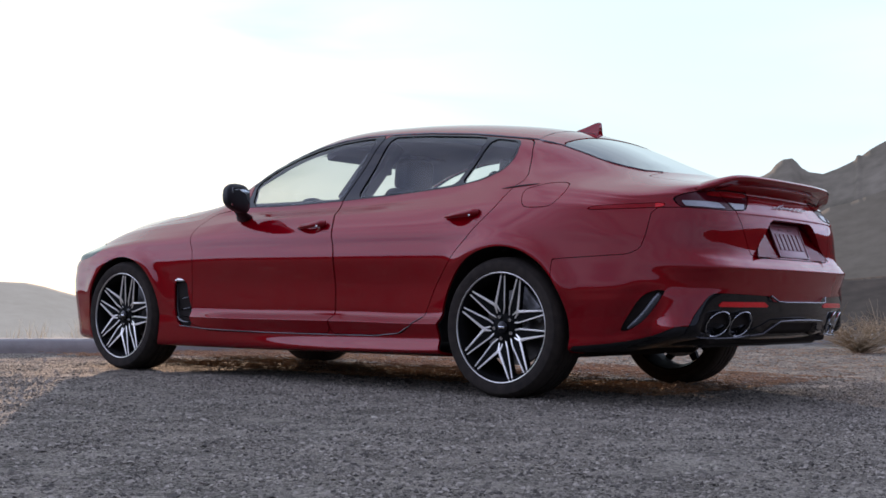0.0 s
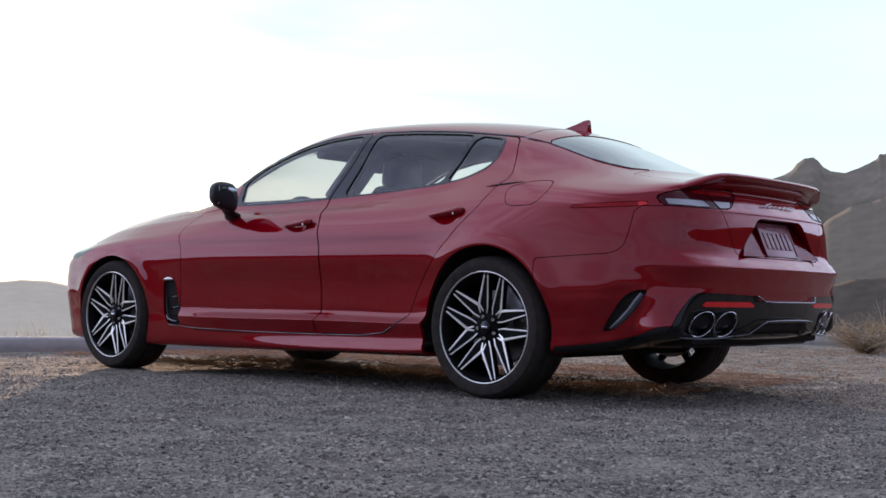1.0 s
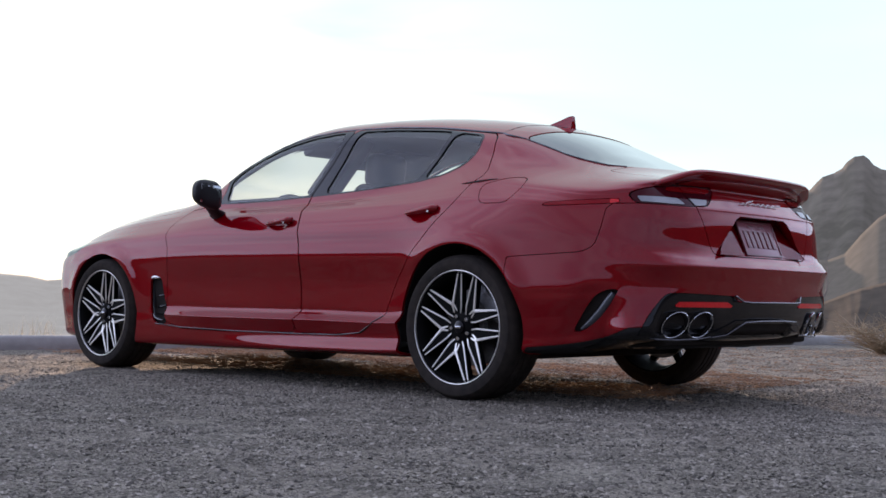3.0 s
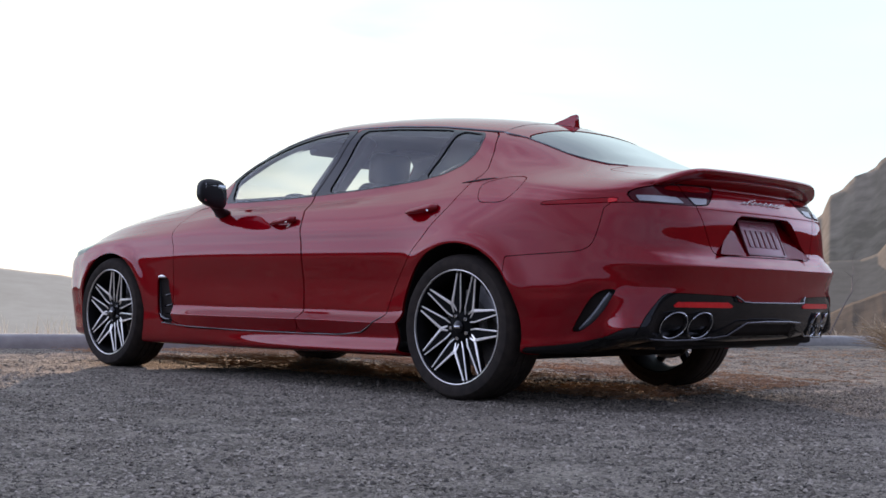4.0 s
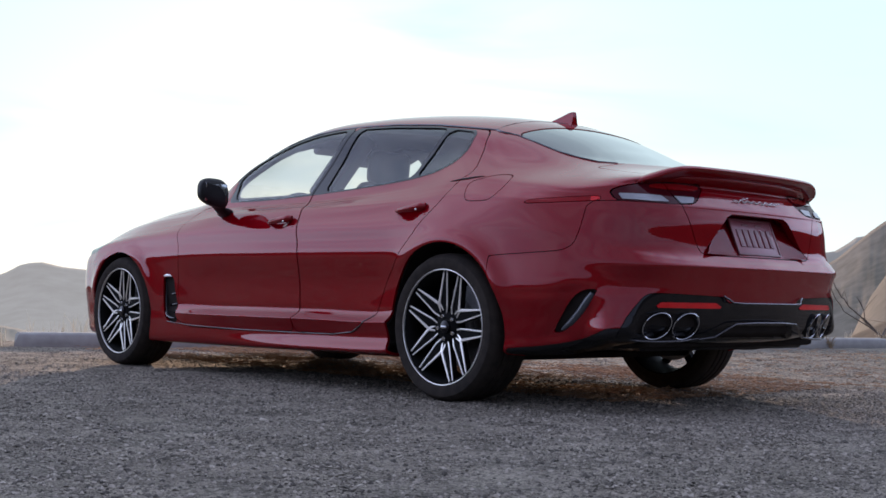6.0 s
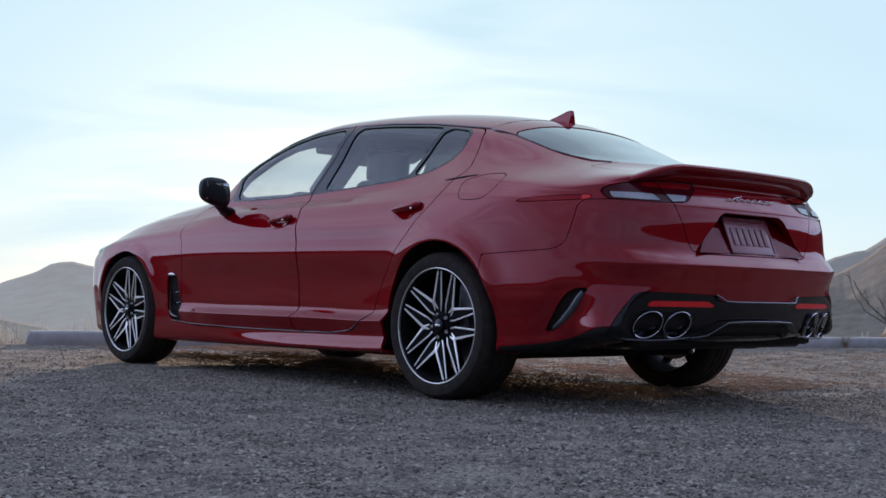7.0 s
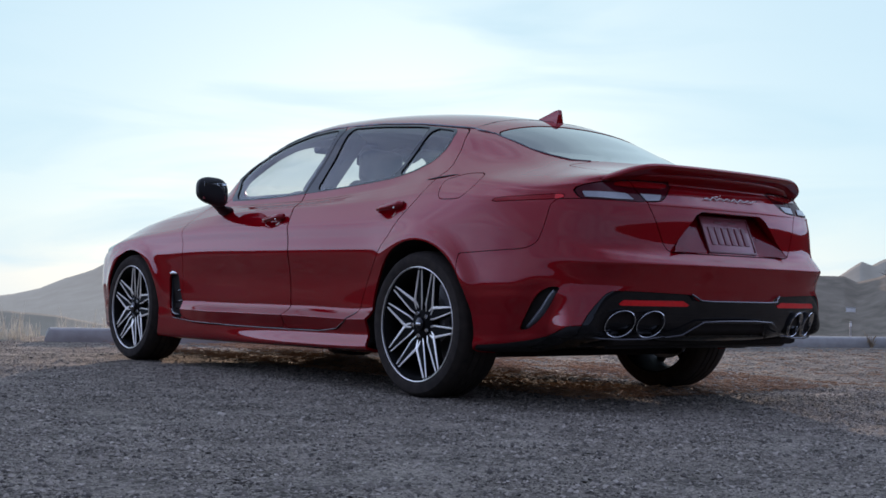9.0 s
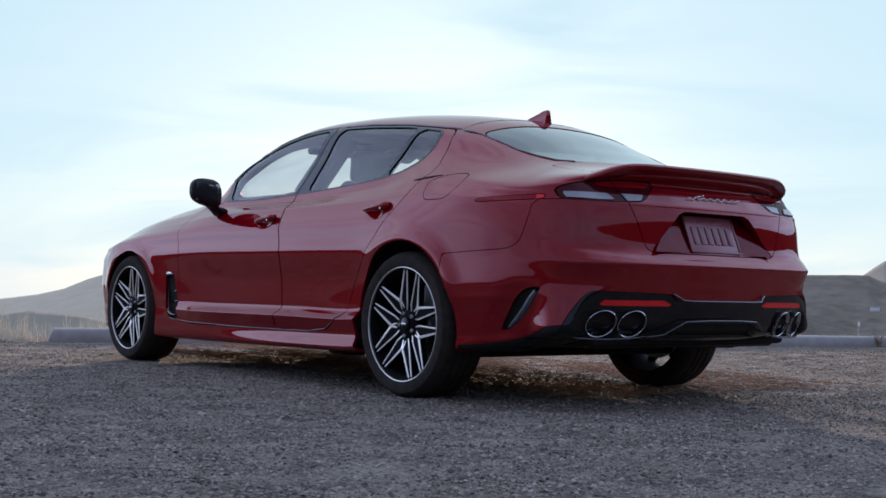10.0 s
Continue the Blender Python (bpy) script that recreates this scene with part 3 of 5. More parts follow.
# outlines on the tail (y, z)
LAMP = [(0.760, 0.876), (0.760, 0.912), (0.722, 0.932), (0.62, 0.950), (0.515, 0.957), (0.315, 0.957), (0.385, 0.897), (0.43, 0.872), (0.565, 0.866), (0.742, 0.870)]
LAMP_CLEAR_BAND = [(0.745, 0.877), (0.745, 0.901), (0.64, 0.900), (0.58, 0.898), (0.560, 0.873), (0.64, 0.872)]
LAMP_CLEAR_INNER = [(0.50, 0.870), (0.525, 0.900), (0.405, 0.900), (0.432, 0.875)]
LAMP_RED_BAR = [(0.62, 0.930), (0.60, 0.946), (0.50, 0.953), (0.345, 0.953), (0.365, 0.930), (0.5, 0.926)]
GATE = [(-0.2, 0.664), (0.385, 0.664), (0.42, 0.68), (0.47, 0.80), (0.535, 0.945), (0.555, 1.2), (-0.2, 1.2)]
INSERT = [(-0.3, 0.463), (0.245, 0.463), (0.262, 0.466), (0.285, 0.486), (0.31, 0.490), (0.56, 0.497), (0.69, 0.499), (0.724, 0.484), (0.770, 0.425), (0.815, 0.345), (0.80, 0.315), (0.80, 0.2), (-0.3, 0.2)]
# on the plan (x, y)
BACKLIGHT = [(-0.085, -0.4), (-0.085, 0.35), (-0.075, 0.515), (-0.12, 0.520), (-0.30, 0.495), (-0.50, 0.445), (-0.56, 0.36), (-0.60, 0.2), (-0.61, -0.4)]
SCREEN = [(1.63, -0.4), (1.635, 0.36), (1.69, 0.47), (1.80, 0.54), (2.05, 0.57), (2.20, 0.53), (2.33, 0.42), (2.40, 0.2), (2.42, -0.4)]
BONNET = [(2.36, -0.4), (2.34, 0.30), (2.24, 0.60), (2.42, 0.70), (2.906, 0.675), (3.25, 0.60), (3.38, 0.40), (3.44, 0.2), (3.45, -0.4)]


def above(z):
    return lambda v: z - v[:, 2]


def take(poly, axes, limit, rounds=2, gap=GAP):
    """Cuts a panel out of the rest of the skin and leaves an open joint round it."""
    global rest
    panel, out = rest.cut(inside(poly, axes, rounds, 0.0, limit))
    _, rest = out.cut(inside(poly, axes, rounds, gap, lambda v: limit(v) - gap))
    return panel


backlight = take(BACKLIGHT, XY, above(1.0), 2, 0.006)
screen = take(SCREEN, XY, above(0.93), 2, 0.003)
bonnet = take(BONNET, XY, above(0.78), 1)
lamp = take(LAMP, YZ, tail, 1, 0.004)
strip = take(STRIP, XZ, lambda v: np.maximum(flank(v), v[:, 0] + 0.40), 1, 0.003)
front_door = take(FRONT_DOOR, XZ, flank, 1)
rear_door = take(REAR_DOOR, XZ, flank, 1)
fuel = take(FUEL, XZ, lambda v: np.maximum(flank(v), v[:, 0] - 0.1), 2, 0.0035)
gill = take(GILL, XZ, flank, 1, 0.0)
HEADLAMP = [(3.14, 0.742), (3.22, 0.772), (3.36, 0.785), (3.60, 0.765), (3.68, 0.68), (3.45, 0.672), (3.25, 0.70)]
headlamp = take(HEADLAMP, XZ, flank, 1, 0.003)
side_vent = take(SIDE_VENT, XZ, lambda v: np.maximum(flank(v), v[:, 0] + 0.5), 1, 0.0)
insert = take(INSERT, YZ, lambda v: v[:, 0] + 0.60, 1, 0.002)
skirt = take([(-0.36, 0.10), (-0.37, 0.252), (-0.534, 0.268), (-0.65, 0.286), (-0.80, 0.324), (-0.90, 0.36), (-1.0, 0.34), (-1.0, 0.10)], XZ, lambda v: np.maximum(flank(v), v[:, 0] + 0.36), 1, 0.002)
gate = take(GATE, YZ, lambda v: np.maximum(v[:, 0] + 0.57, 0.60 - v[:, 2]), 1)


def bumper_zone(v):
    return np.maximum(np.maximum(v[:, 0] + 0.30, inside([(-2, 0.0), (-2, 0.868), (-0.744, 0.868), (-0.730, 0.75), (-0.712, 0.69), (-0.66, 0.664), (-0.36, 0.648), (-0.25, 0.64), (-0.25, 0.0)], XZ, 1)(v)), -1.0)


bumper, out = rest.cut(bumper_zone)
_, rest = out.cut(lambda v: bumper_zone(v) - 0.0035)

whole("body_shell", rest, RED, car, "deep red metallic painted body")
whole("rear_bumper", bumper, RED, car, "red painted rear bumper with a flat shelf")
_, gate = gate.cut(inside(RECESS, YZ, 1, 0, tail))
tailgate = whole("tailgate", gate, RED, car, "red painted tailgate with a trapezoid plate recess", 0.03)


def recess_panel():
    """A sunken trapezoid that leans back towards its top."""
    bm = bmesh.new()
    rows = [[bm.verts.new((-1.037 + 0.087 * k / 6, (0.388 - 0.166 * k / 6) * j / 6, 0.668 + 0.180 * k / 6)) for j in range(-6, 7)] for k in range(7)]
    for p, q in zip(rows, rows[1:]):
        for j in range(12):
            bm.faces.new((p[j], p[j + 1], q[j + 1], q[j]))
    # side and top walls out to the skin
    rim = [r[0] for r in rows] + rows[-1][1:] + [r[-1] for r in rows[-2::-1]]
    lip = [bm.verts.new((min(-1.020, v.co.x - 0.002), v.co.y, v.co.z)) for v in rim]
    for i in range(len(rim) - 1):
        bm.faces.new((rim[i], rim[i + 1], lip[i + 1], lip[i]))
    bmesh.ops.solidify(bm, geom=bm.faces[:], thickness=0.006)
    return bm


part("plate_recess", recess_panel(), RED, tailgate, "sunken trapezoid panel", 60)
whole("bonnet", bonnet, RED, car)
whole("rear_window", backlight.moved(-0.003), DARK_GLASS, car, "steeply raked tinted rear window")
whole("windscreen", screen.moved(-0.003), GLASS, car)
# black insert: sunken pockets round the tail pipes, red reflectors above them
pocket = inside([(0.752, 0.318), (0.732, 0.432), (0.42, 0.432), (0.385, 0.318)], YZ, 1)
keel = inside([(-0.3, 0.30), (0.33, 0.30), (0.24, 0.376), (-0.3, 0.378)], YZ, 0)
insert.v[:, 0] += 0.020 * soft(-pocket(insert.v), 0.0, 0.018) + 0.05 * soft(-keel(insert.v), 0.0, 0.02)
REFLECT = [(0.668, 0.441), (0.638, 0.463), (0.335, 0.464), (0.285, 0.441)]
reflect, insert = insert.cut(inside(REFLECT, YZ, 0, 0, tail))
black_insert = whole("bumper_insert", insert.moved(-0.004), BLACK_GLOSS, car, "gloss black lower bumper insert", 0.03)
pair("reflector", reflect.moved(0.0), REFLECTOR, (black_insert, black_insert), "long red reflector", 0.008)

# doors: frame, trim, glass
glass_f, door_f = front_door.cut(inside(FRONT_GLASS, XZ, 1, 0, flank))
trim_f, door_f = door_f.cut(inside(TRIM_ZONE, XZ, 1, 0, flank))
glass_r, door_r = rear_door.cut(inside(REAR_GLASS, XZ, 1, 0, flank))
glass_q, door_r = door_r.cut(inside(QUARTER_GLASS, XZ, 1, 0, flank))
trim_r, door_r = door_r.cut(inside(TRIM_ZONE, XZ, 1, 0, flank))
doors_f = pair("front_door", door_f, RED, (car, car), "red painted door")
doors_r = pair("rear_door", door_r, RED, (car, car), "red painted door")
pair("window_trim", trim_f.moved(0.001), BLACK_GLOSS, doors_f, "black window surround")
pair("window_trim", trim_r.moved(0.001), BLACK_GLOSS, doors_r, "black window surround")
pair("window", glass_f.moved(-0.005), GLASS, doors_f, "tinted side glass", 0.004)
pair("window", glass_r.moved(-0.005), GLASS, doors_r, "tinted side glass", 0.004)
pair("quarter_window", glass_q.moved(-0.005), GLASS, doors_r, "tinted side glass", 0.004)
fuel.build("fuel_door", RED, car)
fuel.mirrored().build("quarter_panel", RED, car)

# side gills and vents: sunken black cavities with bright edges
pair("fender_gill", gill.moved(-0.030), BLACK, (car, car), "black fender vent behind the front wheel", 0.01)
pair("bumper_vent", side_vent.moved(-0.028), BLACK_GLOSS, (car, car), "slanted black air outlet", 0.01)

pair("bumper_skirt", skirt.moved(-0.004), BLACK, (car, car), "black plastic lower edge of the bumper", 0.02)
pair("headlamp", headlamp.moved(-0.003), BLACK_GLOSS, (car, car), "dark smoked headlamp")

# lamps: an outer piece on the body and an inner piece on the tailgate
lamp_inner, lamp_rest = lamp.cut(inside(GATE, YZ, 1, 0, tail))
_, lamp_outer = lamp_rest.cut(inside(GATE, YZ, 1, 0.006, tail))
for piece, owner, clear_zone in ((lamp_outer, (car, car), LAMP_CLEAR_BAND), (lamp_inner, (tailgate, tailgate), LAMP_CLEAR_INNER)):
    lamps = pair("tail_lamp", piece.moved(-0.002), LAMP_DARK, owner, "smoked red tail lamp with a clear band")
    clear, _ = piece.cut(inside(clear_zone, YZ, 0, 0, tail))
    if owner[0] is car:
        pair("clear_lens", clear.moved(0.002), LAMP_CLEAR, lamps, "clear white reversing lens", 0.006)
        marker_end, marker = strip.cut(lambda v: v[:, 0] + 0.752)
        markers = pair("side_marker", marker.moved(0.001), MARKER, lamps, "thin red side marker strip", 0.006)
        pair("marker_reflector", marker_end.moved(0.001), REFLECTOR, markers, "bright red reflector", 0.006)
    else:
        pair("clear_lens", clear.moved(0.002), LAMP_CLEAR, (tailgate, tailgate), "clear white reversing lens", 0.006)
    red_bar, _ = piece.cut(inside(LAMP_RED_BAR, YZ, 1, 0, tail))
    pair("red_lens", red_bar.moved(0.002), LAMP_RED, lamps if owner[0] is car else (tailgate, tailgate), "red tail light lens", 0.006)

# dark lining behind the panels, pale cloth above the window sills
lining = INSIDE_SKIN
for poly in (FRONT_GLASS, REAR_GLASS, QUARTER_GLASS):
    _, lining = lining.cut(inside(poly, XZ, 1, 0.003, flank))
for poly, z in ((BACKLIGHT, 1.0), (SCREEN, 0.93)):
    _, lining = lining.cut(inside(poly, XY, 2, 0.004, above(z)))
_, lining = lining.cut(inside(RECESS, YZ, 1, 0.03, tail))
lower, upper = lining.cut(lambda v: v[:, 2] - 0.99)
whole("lining", lower, INNER, car, "dark inner lining", 0)
whole("cloth_lining", upper, CLOTH, car, "grey cloth pillar and roof lining", 0)

# head lining, well under the roof skin
ceiling_sheet, _ = SKIN.cut(inside([(0.02, 1.16), (0.02, 1.5), (1.58, 1.5), (1.58, 1.16)], XZ, 0))
ceiling_sheet, _ = ceiling_sheet.cut(lambda v: v[:, 1] - 0.585)
whole("head_lining", ceiling_sheet.moved(-0.055), CLOTH, car, "grey cloth head lining", 0)

# ---- wheels ----
RIM_R, TYRE_R = 0.2575, 0.330


def bar(a, b, wa, wb, y0a, y0b, depth):
    """A tapering bar on the wheel face from polar place a to b (radius, degrees), widths wa and wb, faces at y0a and y0b."""
    pa, pb = (Vector((r * math.cos(radians(d)), 0, r * math.sin(radians(d)))) for r, d in (a, b))
    way = (pb - pa).normalized()
    side = Vector((-way.z, 0, way.x))
    bm = bmesh.new()
    top = [bm.verts.new(p + side * s * w / 2 + Vector((0, y, 0))) for p, w, y in ((pa, wa, y0a), (pb, wb, y0b)) for s in (-1, 1)]
    low = [bm.verts.new(p + side * s * (w / 2 + 0.001) + Vector((0, y - depth, 0))) for p, w, y in ((pa, wa, y0a), (pb, wb, y0b)) for s in (-1, 1)]
    for f in ((0, 1, 3, 2),):
        bm.faces.new([top[i] for i in f])
        bm.faces.new([low[i] for i in reversed(f)])
    for i, j in ((0, 1), (1, 3), (3, 2), (2, 0)):
        bm.faces.new((top[i], low[i], low[j], top[j]))
    bmesh.ops.bevel(bm, geom=[e for e in bm.edges if all(v in top for v in e.verts)], offset=0.0012, segments=1, affect="EDGES")
    return bm


def joined(bms):
    out = bmesh.new()
    for b in bms:
        me = bpy.data.meshes.new("tmp")
        b.to_mesh(me)
        b.free()
        out.from_mesh(me)
        bpy.data.meshes.remove(me)
    return out


def build_wheel(spin):
    """A wheel about the origin whose outer face looks along +y, with its lip at y = 0."""
    hub = new("wheel")
    r, t = RIM_R, TYRE_R
    part("tyre", lathe([(r - 0.006, -0.004), (r + 0.010, 0.002), (r + 0.030, 0.007), (r + 0.050, 0.004), (t - 0.012, -0.008), (t - 0.003, -0.024), (t, -0.050), (t, -0.075), (t - 0.007, -0.077), (t - 0.007, -0.083), (t, -0.085),
                        (t, -0.115), (t - 0.007, -0.117), (t - 0.007, -0.123), (t, -0.125), (t, -0.155), (t - 0.007, -0.157), (t - 0.007, -0.163), (t, -0.165), (t, -0.19),
                        (t - 0.003, -0.212), (t - 0.012, -0.228), (r + 0.03, -0.243), (r - 0.006, -0.235)], 96), RUBBER, hub, "low-profile black rubber tyre with dusty tread", 30)
    part("rim_barrel", lathe([(r - 0.010, -0.006), (r - 0.020, -0.020), (r - 0.030, -0.06), (r - 0.035, -0.15), (r - 0.012, -0.232), (r, -0.236), (r, -0.228), (r - 0.020, -0.15), (r - 0.018, -0.06)], 72), RIM_BLACK, hub, "black alloy rim barrel")
    part("rim_lip", lathe([(r + 0.001, -0.010), (r + 0.0012, 0.0), (r - 0.0010, 0.0015), (r - 0.0035, 0.0), (r - 0.005, -0.008)], 96), MACHINED, hub, "bright machined rim lip")
    part("brake_disc", lathe([(0.06, -0.130), (0.175, -0.130), (0.178, -0.133), (0.178, -0.150), (0.175, -0.153), (0.06, -0.153)], 64), STEEL, hub, "ventilated steel brake disc")
    part("disc_hat", lathe([(0.001, -0.10), (0.07, -0.10), (0.078, -0.106), (0.08, -0.132)], 40), CALIPER, hub)
    cal = joined([box((0.07, 0.075, 0.19), (0.155, -0.135, 0.0), 0.014), box((0.03, 0.085, 0.10), (0.175, -0.13, 0.0), 0.008)])
    bmesh.ops.transform(cal, matrix=pose(0, 0, 0, 0, -135, 0), verts=cal.verts)
    part("brake_caliper", cal, CALIPER, hub, "grey brake caliper")
    rim_y, hub_y = -0.012, -0.030
    for k in range(5):
        c = 90 + 72 * k + spin
        for s in (-1, 1):
            node = (r * 0.45, c + s * 34.5)
            # black web behind the two bright edges
            web = bmesh.new()
            pts = [(r - 0.006, c + s * 7.5), (r - 0.006, c + s * 14.2), (r * 0.45, c + s * 36), (0.05, c + s * 36), (0.05, c + s * 3), (r * 0.39, c + s * 8)]
            ring = [(rr * math.cos(radians(d)), rim_y - 0.0035 - (r - rr) * 0.095, rr * math.sin(radians(d))) for rr, d in pts]
            lo = [web.verts.new(p) for p in ring]
            hi = [web.verts.new((p[0], p[1] - 0.03, p[2])) for p in ring]
            web.faces.new(lo)
            web.faces.new(hi[::-1])
            for i in range(6):
                web.faces.new((lo[i], hi[i], hi[(i + 1) % 6], lo[(i + 1) % 6]))
            part("spoke_web", web, RIM_BLACK, hub, "", 20)
            part("spoke_edge", bar((r - 0.005, c + s * 12.8), node, 0.0058, 0.0125, rim_y, hub_y + 0.006, 0.004), MACHINED, hub, "", 20)
            part("spoke_edge", bar(node, (0.070, c + s * 27), 0.0095, 0.0065, hub_y + 0.006, hub_y - 0.004, 0.004), MACHINED, hub, "", 20)
            part("spoke_edge", bar((r - 0.005, c + s * 8.6), (r * 0.37, c + s * 9), 0.0056, 0.0066, rim_y, hub_y + 0.004, 0.004), MACHINED, hub, "", 20)
            part("spoke_edge", bar((r * 0.37, c + s * 9), (0.062, c + s * 16), 0.0066, 0.0062, hub_y + 0.004, hub_y - 0.004, 0.004), MACHINED, hub, "", 20)
        bolt = lathe([(0.001, 0.0), (0.008, 0.0), (0.010, -0.003), (0.010, -0.02)], 12)
        bmesh.ops.transform(bolt, matrix=Matrix.Translation((0.052 * math.cos(radians(c + 36)), -0.022, 0.052 * math.sin(radians(c + 36)))), verts=bolt.verts)
        part("wheel_nut", bolt, CHROME, hub)
    part("hub_plate", lathe([(0.001, -0.028), (0.060, -0.030), (0.072, -0.040), (0.075, -0.075)], 40), RIM_BLACK, hub)
    part("centre_cap", lathe([(0.001, -0.014), (0.022, -0.015), (0.029, -0.019), (0.030, -0.03)], 32), BLACK_GLOSS, hub, "black centre cap")
    part("cap_emblem", box((0.034, 0.002, 0.010), (0, -0.0135, 0), 0.0008), CHROME, hub)
    return hub


LIP_Y = 0.915
first = build_wheel(12)
first.parent = car
first.matrix_basis = pose(HUB_R, LIP_Y, HUB_Z)
for x, side, spin in ((HUB_F, 1, 0.0), (HUB_R, -1, 20.0), (HUB_F, -1, 10.0)):
    m = pose(x, side * (LIP_Y if x == HUB_R else LIP_Y - 0.008), HUB_Z, 0, 0, 0 if side > 0 else 180) @ pose(0, 0, 0, 0, spin, 0)
    copy_thing(first, m)

# wheel wells
for cx, r in ((HUB_R, ARCH_R), (HUB_F, ARCH_F)):
    for s in (1, -1):
        bm = bmesh.new()
        rows = []
        skin = SKIN.v[SKIN.v[:, 1] > 0.5]
        for k in range(33):
            a = radians(-12 + 204 * k / 32)
            px, pz = cx + r * math.cos(a), HUB_Z + r * math.sin(a)
            edge = float(skin[np.argmin(np.hypot(skin[:, 0] - px, skin[:, 2] - pz)), 1]) - 0.006
            rows.append([bm.verts.new((cx + (r + d) * math.cos(a), s * y, HUB_Z + (r + d) * math.sin(a))) for y, d in ((edge, 0.002), (edge - 0.03, 0.012), (0.66, 0.012), (0.56, -0.02), (0.52, -0.37))])
        for p, q in zip(rows, rows[1:]):
            for i in range(4):
                bm.faces.new((p[i], p[i + 1], q[i + 1], q[i]))
        part("wheel_well", bm, INNER, car, "black wheel arch liner")

# ---- ground and hills ----
def ground_material():
    m = bpy.data.materials.new("gravel_ground")
    m.use_nodes = True
    n, l = m.node_tree.nodes, m.node_tree.links
    p = n["Principled BSDF"]
    p.inputs["Roughness"].default_value = 0.92
    p.inputs["Specular IOR Level"].default_value = 0.2
    tc = n.new("ShaderNodeTexCoord")
    vor, fine, wide = n.new("ShaderNodeTexVoronoi"), n.new("ShaderNodeTexNoise"), n.new("ShaderNodeTexNoise")
    vor.inputs["Scale"].default_value = 95
    fine.inputs["Scale"].default_value, fine.inputs["Detail"].default_value = 170, 5
    wide.inputs["Scale"].default_value, wide.inputs["Detail"].default_value = 1.3, 5
    for t in (vor, fine, wide):
        l.new(tc.outputs["Object"], t.inputs["Vector"])
    ramp = n.new("ShaderNodeValToRGB")
    ramp.color_ramp.elements[0].color, ramp.color_ramp.elements[1].color = (0.042, 0.038, 0.031, 1), (0.485, 0.428, 0.347, 1)
    sep = n.new("ShaderNodeSeparateColor")
    l.new(vor.outputs["Color"], sep.inputs["Color"])
    avg = n.new("ShaderNodeMix")
    avg.inputs["Factor"].default_value = 0.45
    l.new(sep.outputs["Red"], avg.inputs["A"])
    l.new(fine.outputs["Fac"], avg.inputs["B"])
    # trodden darker and paler patches, a foot or two across
    patch, patch_range, tone = n.new("ShaderNodeTexNoise"), n.new("ShaderNodeMapRange"), n.new("ShaderNodeMath")
    patch.inputs["Scale"].default_value, patch.inputs["Detail"].default_value, patch.inputs["Roughness"].default_value = 4.5, 6, 0.62
    patch_range.inputs["From Min"].default_value, patch_range.inputs["From Max"].default_value = 0.32, 0.68
    patch_range.inputs["To Min"].default_value, patch_range.inputs["To Max"].default_value = -0.34, 0.30
    tone.operation = "ADD"
    l.new(tc.outputs["Object"], patch.inputs["Vector"])
    l.new(patch.outputs["Fac"], patch_range.inputs["Value"])
    l.new(avg.outputs["Result"], tone.inputs[0])
    l.new(patch_range.outputs["Result"], tone.inputs[1])
    l.new(tone.outputs["Value"], ramp.inputs["Fac"])
    dust = n.new("ShaderNodeMix")
    dust.data_type = "RGBA"
    dust.inputs["B"].default_value = (0.190, 0.152, 0.120, 1)
    rng = n.new("ShaderNodeMapRange")
    rng.inputs["From Min"].default_value, rng.inputs["From Max"].default_value, rng.inputs["To Max"].default_value = 0.42, 0.72, 0.40
    l.new(wide.outputs["Fac"], rng.inputs["Value"])
    l.new(rng.outputs["Result"], dust.inputs["Factor"])
    l.new(ramp.outputs["Color"], dust.inputs["A"])
    # scrubland takes over away from the lot
    away, reach = n.new("ShaderNodeVectorMath"), n.new("ShaderNodeMapRange")
    away.operation = "LENGTH"
    l.new(tc.outputs["Object"], away.inputs[0])
    reach.inputs["From Min"].default_value, reach.inputs["From Max"].default_value = 18, 40
    l.new(away.outputs["Value"], reach.inputs["Value"])
    scrub = n.new("ShaderNodeMix")
    scrub.data_type = "RGBA"
    scrub.inputs["B"].default_value = (0.105, 0.098, 0.085, 1)
    l.new(reach.outputs["Result"], scrub.inputs["Factor"])
    l.new(dust.outputs["Result"], scrub.inputs["A"])
    l.new(scrub.outputs["Result"], p.inputs["Base Color"])
    h = n.new("ShaderNodeMath")
    h.operation = "ADD"
    l.new(vor.outputs["Distance"], h.inputs[0])
    l.new(fine.outputs["Fac"], h.inputs[1])
    bp = n.new("ShaderNodeBump")
    bp.inputs["Strength"].default_value, bp.inputs["Distance"].default_value = 1.0, 0.016
    l.new(h.outputs["Value"], bp.inputs["Height"])
    clod = n.new("ShaderNodeTexNoise")
    clod.inputs["Scale"].default_value, clod.inputs["Detail"].default_value, clod.inputs["Roughness"].default_value = 14, 6, 0.68
    l.new(tc.outputs["Object"], clod.inputs["Vector"])
    big = n.new("ShaderNodeBump")
    big.inputs["Strength"].default_value, big.inputs["Distance"].default_value = 0.8, 0.020
    l.new(clod.outputs["Fac"], big.inputs["Height"])
    l.new(big.outputs["Normal"], bp.inputs["Normal"])
    l.new(bp.outputs["Normal"], p.inputs["Normal"])
    return m


